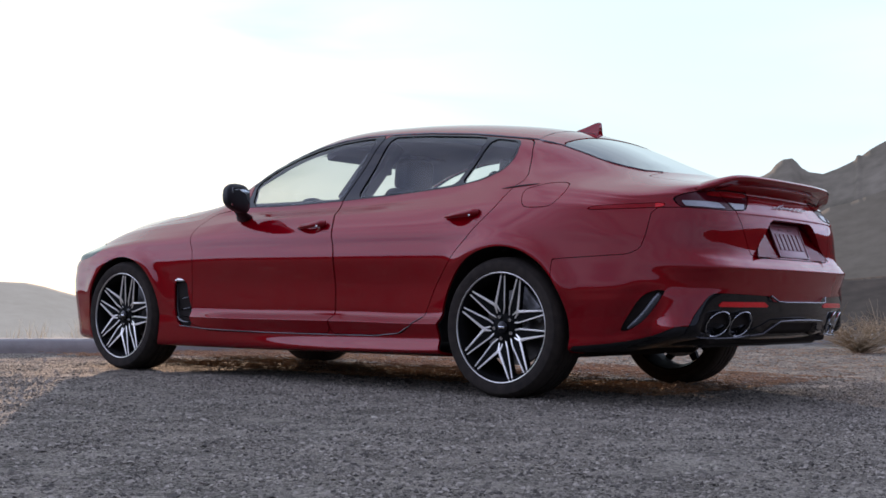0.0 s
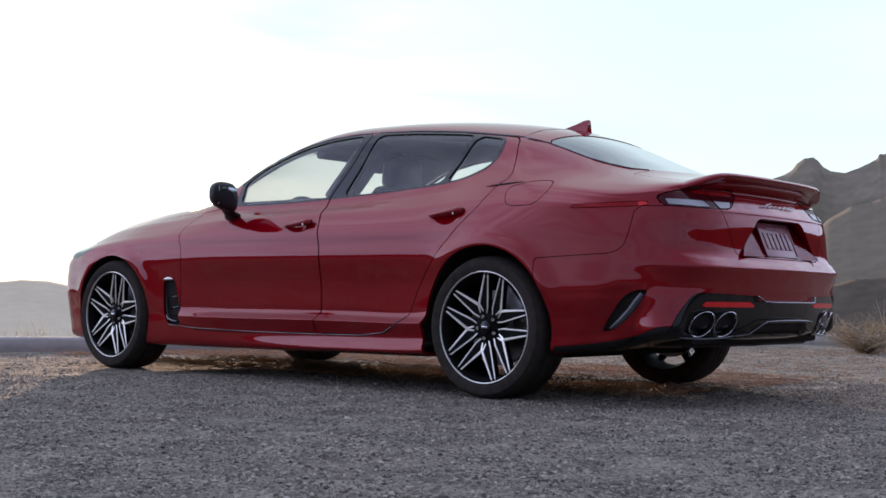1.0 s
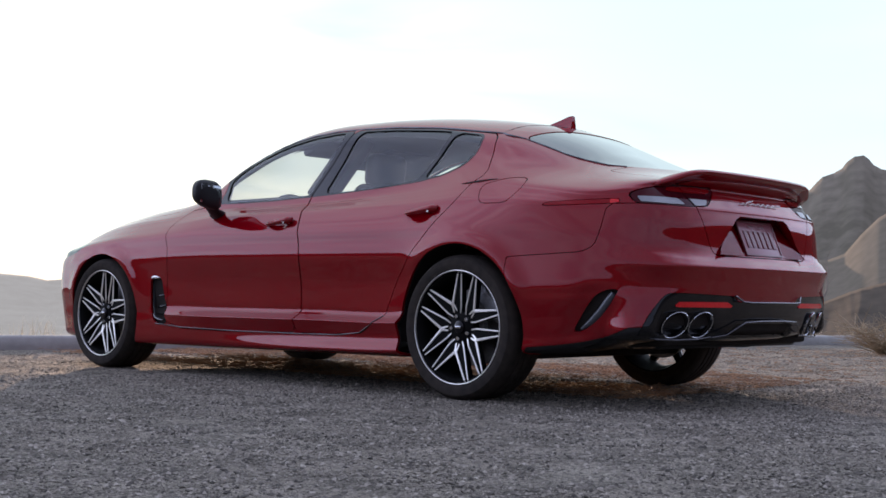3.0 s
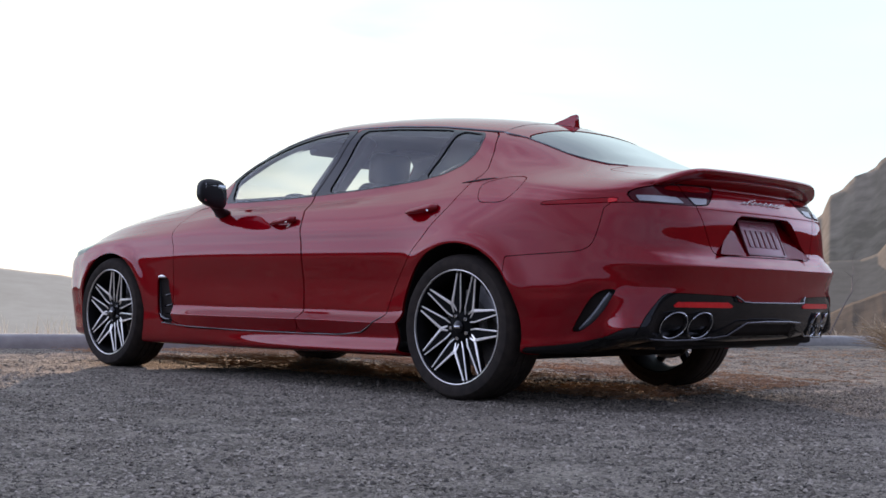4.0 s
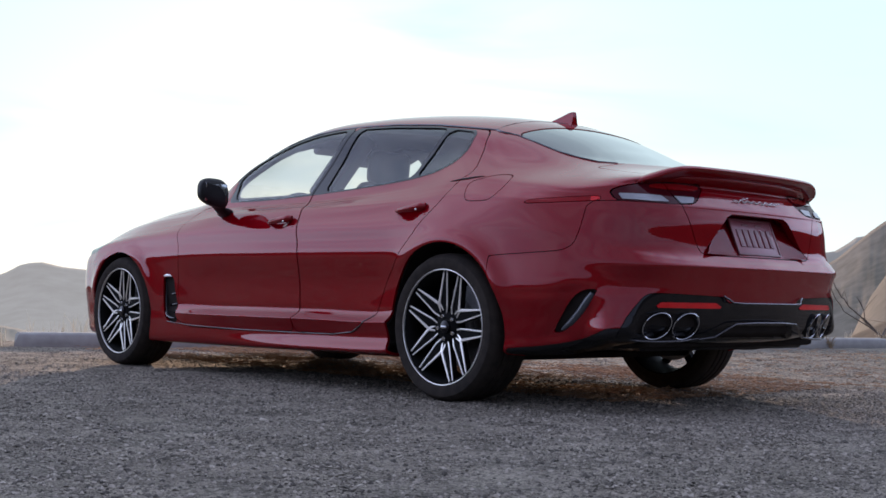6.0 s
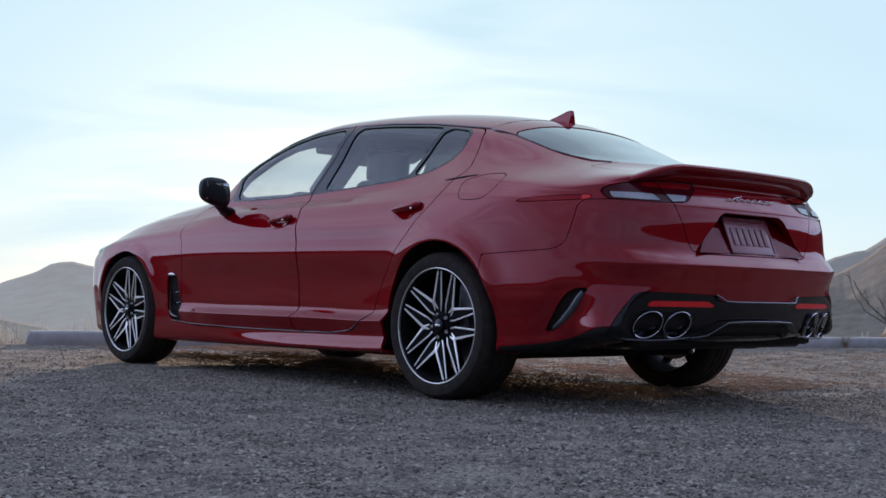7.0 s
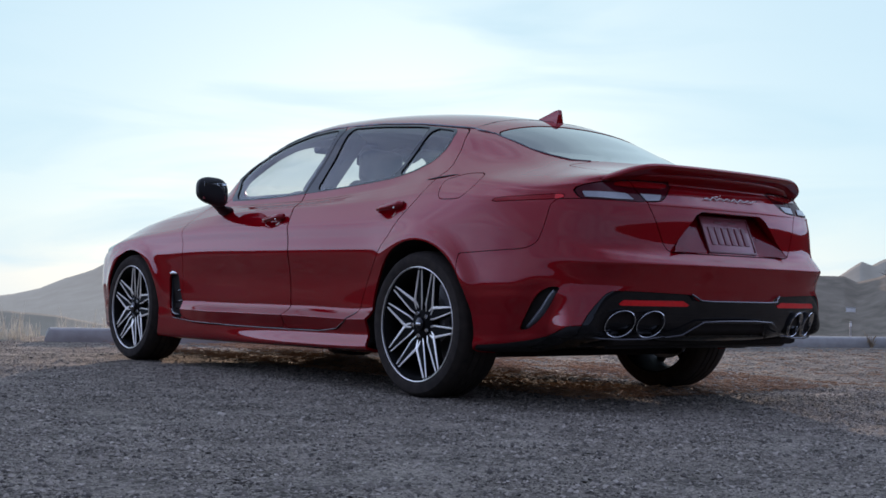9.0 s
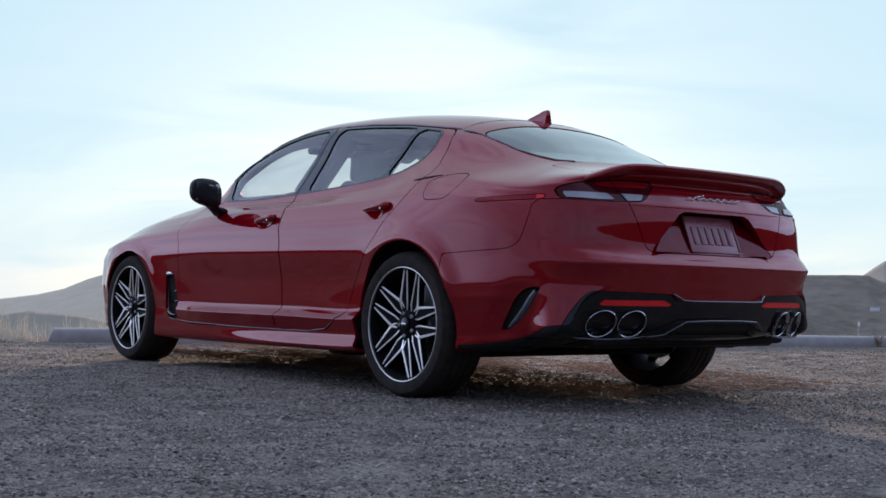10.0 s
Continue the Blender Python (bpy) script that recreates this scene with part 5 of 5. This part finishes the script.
part("insert_edge_highlight", sweep([(x + 0.012, y, z) for x, y, z in step], 0.0045, 8), DARK_CHROME, car, "satin tube drawn as the highlight on the insert's upper edge", 60)

# underside: floor pan, rear axle, silencer
part("floor_pan", box((3.1, 1.56, 0.03), (1.45, 0, 0.195), 0.008), INNER, car, "dark underbody")
part("rear_floor", box((0.95, 1.25, 0.05), (-0.45, 0, 0.275), 0.02, (0, 3, 0)), INNER, car)
part("silencer", box((0.30, 0.9, 0.12), (-0.70, 0, 0.33), 0.04, segments=4), BLACK, car, "grey exhaust silencer box")
part("rear_axle", sweep([(0.0, -0.70, 0.30), (0.02, -0.3, 0.25), (0.02, 0.3, 0.25), (0.0, 0.70, 0.30)], 0.045, 10), BLACK, car)
part("front_axle", sweep([(2.9, -0.70, 0.30), (2.88, 0, 0.24), (2.9, 0.70, 0.30)], 0.045, 10), BLACK, car)
part("under_flap", box((0.03, 1.2, 0.05), (-0.86, 0, 0.285), 0.01, (0, 25, 0)), BLACK, car)

# cabin
def seat(x, y, z, back, head, width=0.50):
    root = part("seat", box((0.52, width, 0.20), (0.20, 0, -0.05), 0.06, segments=4), LEATHER, car, "dark leather seat")
    root.matrix_basis = pose(x, y, z)
    b = box((0.14, width, back), (0, 0, back / 2), 0.055, segments=4)
    for v in b.verts:
        v.co.y *= 1 - 0.45 * max(0.0, (v.co.z / back - 0.45) / 0.55) ** 1.5
    bmesh.ops.transform(b, matrix=pose(-0.06, 0, 0.0, 0, -19, 0), verts=b.verts)
    part("backrest", b, LEATHER, root)
    if head:
        hx, hz = -0.06 - math.sin(radians(19)) * (back + 0.10), math.cos(radians(19)) * (back + 0.10)
        part("headrest", box((0.10, 0.25, 0.18), (hx + 0.035, 0, hz - 0.01), 0.05, (0, -6, 0), 4), LEATHER, root)
        for s in (-0.05, 0.05):
            part("headrest_post", sweep([(hx + 0.02, s, hz - 0.16), (hx + 0.03, s, hz - 0.06)], 0.006, 8), CHROME, root)


for y in (0.41, -0.41):
    seat(1.24, y, 0.45, 0.63, True, 0.54)
    seat(0.22, y * 0.9, 0.48, 0.52, True, 0.54)
part("rear_bench", box((0.5, 1.3, 0.25), (0.42, 0, 0.42), 0.06, segments=4), LEATHER, car, "dark leather rear bench")
part("parcel_shelf", box((0.55, 1.2, 0.03), (-0.24, 0, 0.995), 0.01), LEATHER, car)
dash = box((0.42, 1.36, 0.30), (2.12, 0, 0.83), 0.09, segments=5)
part("dashboard", dash, LEATHER, car, "dark dashboard")
wheel_bm = bmesh.new()
ringpts = [(0.0, 0.185 * math.cos(a), 0.185 * math.sin(a)) for a in (2 * math.pi * k / 40 for k in range(41))]
steer = joined([sweep(ringpts, 0.015, 8), box((0.05, 0.11, 0.09), (0.01, 0, 0), 0.02), box((0.02, 0.34, 0.03), (0.01, 0, 0), 0.008), box((0.02, 0.03, 0.18), (0.01, 0, -0.09), 0.008)])
wheel_bm.free()
part("steering_wheel", steer, LEATHER, car, "dark steering wheel", 60).matrix_basis = pose(1.72, 0.37, 0.86, 0, 24, 0)
part("windscreen_header", box((0.13, 0.74, 0.040), (1.635, 0, 1.296), 0.015, (0, 20, 0)), CLOTH, car, "grey cloth header above the windscreen")
part("rear_mirror", box((0.03, 0.22, 0.06), (1.62, 0, 1.235), 0.014), BLACK, car)
for s in (1, -1):
    part("pillar_trim", box((0.16, 0.07, 0.42), (1.10, s * 0.625, 1.13), 0.02, (s * 22, -26, 0)), LEATHER, car)
    part("door_card", box((1.9, 0.06, 0.30), (1.05, s * 0.70, 0.84), 0.02), LEATHER, car, "dark inner door panel")

def on_top(x, y, lift=0.001):
    """The place on the skin over (x, y) of the plan."""
    pts = SKIN.v[SKIN.v[:, 2] > 0.95]
    d = np.hypot(pts[:, 0] - x, pts[:, 1] - y)
    near = np.argsort(d)[:5]
    w = 1 / (d[near] + 1e-4)
    return (x, y, float((pts[near, 2] * w).sum() / w.sum()) + lift)


for s in (1, -1):
    way = [(-0.04, 0.545), (-0.075, 0.532), (-0.12, 0.530), (-0.20, 0.518), (-0.30, 0.504), (-0.40, 0.479), (-0.50, 0.453), (-0.555, 0.39)]
    pts = [on_top(*p) for p in way]
    part("hatch_moulding", sweep([(x, s * y, z) for x, y, z in pts], 0.0045, 6), DARK_CHROME, car, "satin moulding beside the rear window", 60)
way = [(0.045, 0.60 - 0.06 * k) for k in range(21)]
pts = [on_top(x + 0.02 * (1 - (y / 0.6) ** 2), abs(y), -0.0008) for x, y in way]
part("hatch_joint", sweep([(x, y, z) for (x, _, z), (_, y) in zip(pts, way)], 0.0026, 6), BLACK, car, "dark joint ahead of the tailgate", 60)
for s in (1, -1):
    part("sun_visor", box((0.17, 0.36, 0.018), (1.53, s * 0.27, 1.305), 0.008, (0, 8, 0)), CLOTH, car)
    pts = [on_skin(0.07 - 0.035 * k, 0.989 + 0.0025 * k, 0.001) for k in range(7)]
    part("belt_crease", sweep([(x, s * y, z) for x, y, z in pts], 0.004, 6, 1.0, [0.3, 0.8, 1, 1, 1, 0.7, 0.2]), BLACK, car, "dark crease at the end of the window line", 60)

# ---- loose stones on the lot ----
def stone_material():
    m = bpy.data.materials.new("gravel_stone")
    m.use_nodes = True
    n, l = m.node_tree.nodes, m.node_tree.links
    p = n["Principled BSDF"]
    p.inputs["Roughness"].default_value, p.inputs["Specular IOR Level"].default_value = 0.85, 0.25
    g, ramp = n.new("ShaderNodeNewGeometry"), n.new("ShaderNodeValToRGB")
    e = ramp.color_ramp.elements
    e[0].color, e[1].color = (0.066, 0.059, 0.051, 1), (0.405, 0.362, 0.306, 1)
    mid = e.new(0.8)
    mid.color = (0.302, 0.267, 0.220, 1)
    l.new(g.outputs["Random Per Island"], ramp.inputs["Fac"])
    l.new(ramp.outputs["Color"], p.inputs["Base Color"])
    return m


STONE = stone_material()
rng = np.random.default_rng(5)


def scatter(name, count, region, small, large, mat, label, category, seed, flat=0.4):
    """Many stones in one mesh: eight-sided, flattened, each turned and dented its own way."""
    r = np.random.default_rng(seed)
    base = np.array([(1, 0, 0), (-1, 0, 0), (0, 1, 0), (0, -1, 0), (0, 0, 1), (0, 0, -1)], float)
    tri = np.array([(0, 2, 4), (2, 1, 4), (1, 3, 4), (3, 0, 4), (2, 0, 5), (1, 2, 5), (3, 1, 5), (0, 3, 5)])
    places = [region(r) for _ in range(count)]
    size = small * (large / small) ** (r.random(count) ** 2.6)
    spread = np.stack([0.8 + 0.6 * r.random(count), 0.7 + 0.4 * r.random(count), flat + 0.3 * r.random(count)], 1) * size[:, None]
    d = base[None] * (0.7 + 0.6 * r.random((count, 6, 1))) * spread[:, None, :]
    a, b = r.random(count) * 6.283, (r.random(count) - 0.5) * 0.9
    c, s, cb, sb = np.cos(a), np.sin(a), np.cos(b), np.sin(b)
    o, u = np.zeros(count), np.ones(count)
    tip = np.stack([np.stack([cb, o, sb], 1), np.stack([o, u, o], 1), np.stack([-sb, o, cb], 1)], 1)
    turn = np.stack([np.stack([c, s, o], 1), np.stack([-s, c, o], 1), np.stack([o, o, u], 1)], 1)
    at = np.array([(x, y, lot_height(x, y)) for x, y in places])
    at[:, 2] += size * 0.12
    verts = (d @ tip @ turn + at[:, None, :]).reshape(-1, 3)
    faces = (tri[None] + 6 * np.arange(count)[:, None, None]).reshape(-1, 3).tolist()
    ob = link_mesh(name, verts, faces, mat, None, "", None, False)
    return tagged(ob, label, category, kind="stuff")


def foreground(r):
    """Denser towards the open side of the lot."""
    while True:
        a, d = r.random() * 2 - 1, 0.9 + 6.5 * r.random() ** 0.8
        yaw = math.atan2(-0.66, 0.75) + a * 0.46
        x, y = -4.1 + d * math.cos(yaw), 4.9 + d * math.sin(yaw)
        return x, y


def far_side(r):
    """The sunlit lot beyond the car, up to the kerb, and ahead of its nose."""
    while True:
        x, y = -3 + 9 * r.random(), 4.2 - 11 * r.random()
        if (y < 1.2 or x > 2.6) and (Vector((x, y, 0)) - KERB_A).dot(kerb_out) < -0.05:
            return x, y


scatter("gravel", 130000, foreground, 0.0024, 0.0105, STONE, "loose grey gravel chips over the lot", "gravel", 11, 0.46)
scatter("far_gravel", 100000, far_side, 0.003, 0.009, STONE, "sunlit gravel beyond the car", "gravel", 12, 0.25)



def litter(r):
    """Clods and larger stones lie thickest towards the kerb."""
    while True:
        x, y = far_side(r)
        if r.random() < 0.35 + 0.65 * (x > 0.5):
            return x, y


scatter("clods", 2600, litter, 0.006, 0.016, STONE, "scattered clods and pebbles towards the kerb", "stones", 15, 0.4)
scatter("pebbles", 700, foreground, 0.008, 0.016, STONE, "scattered larger pebbles", "stones", 16, 0.45)


def straw_litter(name, count, seed, place, label, long=0.05):
    """Dry stalks lying nearly flat on the sunlit gravel."""
    r = np.random.default_rng(seed)
    verts, faces = [], []
    for k in range(count):
        x, y = place(r)
        a, h = r.random() * 6.283, 0.012 + long * r.random() ** 2
        z = lot_height(x, y) + 0.005 + 0.012 * r.random() ** 3
        ex, ey, w = math.cos(a) * h, math.sin(a) * h, 0.0012 + 0.0012 * r.random()
        b, tip = len(verts), 0.010 * r.random()
        for t in (-1, 0, 1):
            lift = 0.006 * (1 - t * t) + tip * (t > 0)
            verts += [(x + ex * t - ey / h * w, y + ey * t + ex / h * w, z + lift), (x + ex * t + ey / h * w, y + ey * t - ex / h * w, z + lift), (x + ex * t, y + ey * t, z + lift + 0.003)]
        for i in (0, 3):
            faces += [(b + i, b + i + 1, b + i + 4, b + i + 3), (b + i + 1, b + i + 2, b + i + 5, b + i + 4), (b + i + 2, b + i, b + i + 3, b + i + 5)]
    return tagged(link_mesh(name, verts, faces, DRY_STALK, None), label, "straw", kind="stuff")


def open_lot(r):
    while True:
        x, y = far_side(r)
        if y < 0.2 and (x > 0.4 or y < -1.6):
            return x, y


def beside_car(r):
    """The strip of dry litter beyond and under the far side of the car, in drifts."""
    while True:
        x, y = -0.5 + 5.0 * r.random(), 0.3 - 2.2 * r.random()
        if noise.noise((x * 0.9, y * 2.2, 4.0)) > -0.25 + 0.5 * r.random() - 0.25:
            return x, y


straw_litter("straw_litter", 1800, 17, open_lot, "dry straw lying on the sunlit gravel")
straw_litter("leaf_litter", 9000, 18, beside_car, "rust-brown dry litter drifted beside and under the car", 0.035)


# ---- plants ----
def tuft(at, blades, height, spread, mat, seed):
    """A clump of bent grass blades with thickness."""
    r = np.random.default_rng(seed)
    verts, faces = [], []
    for _ in range(blades):
        a, lean = r.random() * 6.283, spread * (0.2 + r.random())
        h, w = height * (0.45 + 0.6 * r.random()), 0.0026 + 0.0022 * r.random()
        x0, y0 = at[0] + (r.random() - 0.5) * spread, at[1] + (r.random() - 0.5) * spread
        side = (-math.sin(a) * w, math.cos(a) * w)
        k = len(verts)
        for t in (0, 0.4, 0.75, 1.0):
            cx, cy, cz = x0 + math.cos(a) * lean * t * t, y0 + math.sin(a) * lean * t * t, at[2] + h * t - 0.15 * lean * t * t
            ww = 1 - 0.85 * t
            verts += [(cx - side[0] * ww, cy - side[1] * ww, cz), (cx + side[0] * ww, cy + side[1] * ww, cz), (cx + side[1] * ww, cy - side[0] * ww, cz)]
        for i in range(3):
            b = k + 3 * i
            faces += [(b, b + 1, b + 4, b + 3), (b + 1, b + 2, b + 5, b + 4), (b + 2, b, b + 3, b + 5)]
    return verts, faces


def grass_patch(name, spots, label):
    verts, faces = [], []
    for n, (at, blades, h, spread) in enumerate(spots):
        v, f = tuft(at, blades, h, spread, STRAW_PALE, 100 + n)
        k = len(verts)
        verts += v
        faces += [tuple(i + k for i in q) for q in f]
    return tagged(link_mesh(name, verts, faces, STRAW_PALE, None, "", None, True), label, "grass", kind="stuff")


spots = []
for k in range(70):
    a, b = -2.4 + 2.4 * rng.random(), 0.05 + 0.95 * rng.random()
    p = along(a, b, 0)
    spots.append(((p.x, p.y, lot_height(p.x, p.y) - 0.02), 12, 0.08 + 0.12 * rng.random(), 0.07 + 0.08 * rng.random()))
for a, b, h in ((-0.95, 0.4, 0.44), (-1.05, 0.5, 0.40), (-0.85, 0.6, 0.34), (-0.55, 0.4, 0.30), (-0.30, 0.5, 0.22), (-1.5, 0.4, 0.36), (-1.9, 0.5, 0.40), (-0.98, 0.35, 0.50), (-1.02, 0.45, 0.47)):
    p = along(a, b, 0)
    spots.append(((p.x, p.y, lot_height(p.x, p.y) - 0.02), 5, h, 0.10))
for k in range(150):
    a, b = -0.10 - 2.3 * rng.random() ** 0.8, 0.1 + 0.9 * rng.random()
    p = along(a, b, 0)
    spots.append(((p.x, p.y, lot_height(p.x, p.y) - 0.02), 3, 0.17 + 0.26 * rng.random() ** 1.5, 0.03 + 0.07 * rng.random()))
grass_patch("dry_grass", spots, "pale dry grass at the end of the kerb")
spots = []
for k in range(60):
    a, b = 0.2 + 13 * rng.random(), 0.32 + 0.7 * rng.random()
    p = along(a, b, 0)
    spots.append(((p.x, p.y, lot_height(p.x, p.y) - 0.02), 12, 0.10 + 0.12 * rng.random() + 0.08 * (0.3 < a < 1.3), 0.08 + 0.06 * rng.random()))
for k in range(26):
    a, b = 0.15 + 0.95 * rng.random(), 0.30 + 0.25 * rng.random()
    p = along(a, b, 0)
    spots.append(((p.x, p.y, lot_height(p.x, p.y) - 0.02), 3, 0.18 + 0.12 * rng.random(), 0.05 + 0.06 * rng.random()))
grass_patch("kerb_weeds", spots, "short dry weeds behind the kerb")

BARK = material("grey_bare_wood", (0.16, 0.13, 0.11), 0.9, 0, 0, 0.4, 30.0)


def beyond(az, dist):
    """A place at an azimuth and distance from the near end of the walk."""
    return (-4.3 + dist * math.cos(radians(az)), 4.6 + dist * math.sin(radians(az)))


def bare_limbs(name, limbs, radius, seed, label, category):
    """Bare crooked limbs through given places, each with a few short twigs."""
    r = np.random.default_rng(seed)
    pieces = []
    for limb in limbs:
        pts = [Vector(limb[0])]
        for p, q in zip(limb, limb[1:]):
            p, q = Vector(p), Vector(q)
            for k in (1, 2, 3):
                pts.append(p + (q - p) * k / 3 + Vector((r.normal(), r.normal(), r.normal())) * 0.018 * (k < 3))
        n = len(pts)
        pieces.append(sweep(pts, radius, 6, 1.0, [1 - 0.8 * i / (n - 1) for i in range(n)]))
        for _ in range(5):
            k = int(r.integers(n // 3, n - 1))
            way = (pts[k + 1] - pts[k]).normalized() + Vector((r.normal(), r.normal(), r.normal() * 0.5 + 0.3)) * 0.6
            tip = pts[k] + way.normalized() * (0.12 + 0.22 * r.random())
            pieces.append(sweep([pts[k], (pts[k] + tip) / 2 + Vector((0, 0, 0.012)), tip], radius * 0.32, 5, 1.0, [1, 0.7, 0.35]))
    return tagged(part(name, joined(pieces), BARK, None, "", 60), label, category)


foot = (5.6, -14.1, lot_height(5.6, -14.1) - 0.1)
fork = (5.75, -13.95, -0.05)
bare_limbs("bare_tree", [[foot, fork, (6.22, -13.62, 0.33), (6.38, -13.52, 0.66), (6.44, -13.48, 0.96)], [fork, (6.17, -13.66, 0.42), (6.30, -13.56, 0.66), (6.36, -13.53, 0.80)],
                         [fork, (5.95, -13.78, 0.22), (6.05, -13.72, 0.58)], [fork, (5.85, -14.9, 0.62), (6.1, -15.5, 1.0), (6.36, -15.89, 1.36)]], 0.016, 31, "leafless grey tree on the slope behind the kerb", "tree")


def dry_bush(at, height, width, twigs, seed):
    """A low tangle of thin arching tan twigs."""
    r = np.random.default_rng(seed)
    bm = bmesh.new()
    for _ in range(twigs):
        a, reach, up = r.random() * 6.283, width * (0.25 + 0.75 * r.random()), height * (0.35 + 0.75 * r.random())
        bend = (r.random() - 0.5) * 0.9
        pts = [Vector(at) + Vector((math.cos(a + bend * t) * reach * t, math.sin(a + bend * t) * reach * t, up * (1.7 * t - 0.9 * t * t))) for t in (0, 0.25, 0.5, 0.75, 1.0)]
        piece = [sweep(pts, 0.0042, 5, 1.0, [1, 0.85, 0.7, 0.5, 0.3])]
        for _ in range(2):
            k = int(r.integers(1, 4))
            tip = pts[k] + Vector((r.normal(), r.normal(), abs(r.normal()) * 0.7)) * width * 0.28
            piece.append(sweep([pts[k], (pts[k] + tip) / 2 + Vector((0, 0, 0.01)), tip], 0.0028, 5, 1.0, [1, 0.7, 0.35]))
        me = bpy.data.meshes.new("tmp")
        out = joined(piece)
        out.to_mesh(me)
        out.free()
        bm.from_mesh(me)
        bpy.data.meshes.remove(me)
    return tagged(part("dry_bush", bm, TWIG, None, "", 60), "dry tangled tan bush beside the kerb", "bush")


for x, y, h, w, n, seed in ((1.05, -6.15, 0.35, 0.62, 150, 35), (0.72, -6.80, 0.31, 0.55, 110, 36)):
    dry_bush((x, y, lot_height(x, y) - 0.02), h, w, n, seed)
for az, dist, size, seed in ((-59.1, 13.6, 0.20, 38),):
    x, y = beyond(az, dist)
    dry_bush((x, y, lot_height(x, y) - 0.03), size, 0.12, 16, seed)

WHITE = material("white_wall_paint", (0.88, 0.88, 0.86), 0.6, 0, 0, 0.06, 2.0)
POST = material("weathered_post", (0.45, 0.43, 0.40), 0.7, 0, 0, 0.3, 20.0)
x, y = beyond(-57.32, 446)
hut = tagged(new("hut"), "small white flat-roofed hut far across the valley", "hut")
hut.matrix_basis = pose(x, y, 0.49 + 446 * math.tan(radians(-0.46)), 0, 0, 33)
part("wall", box((3.0, 5.6, 1.5), (0, 0, -0.1), 0.05), WHITE, hut)
part("roof", box((3.3, 6.0, 0.14), (0, 0, 0.67), 0.04), CONCRETE, hut)
x, y = 3.3, -7.65
marker = tagged(new("marker_post"), "thin pale marker post behind the kerb", "post")
marker.matrix_basis = pose(x, y, lot_height(x, y) - 0.1)
height = 0.34 - lot_height(x, y)
part("pole", lathe([(0.001, 0), (0.009, 0.0), (0.009, height), (0.006, height + 0.008), (0.001, height + 0.008)], 10, "Z"), POST, marker)
part("collar", lathe([(0.0095, height - 0.05), (0.011, height - 0.05), (0.011, height - 0.01), (0.0095, height - 0.01)], 10, "Z"), WHITE, marker)
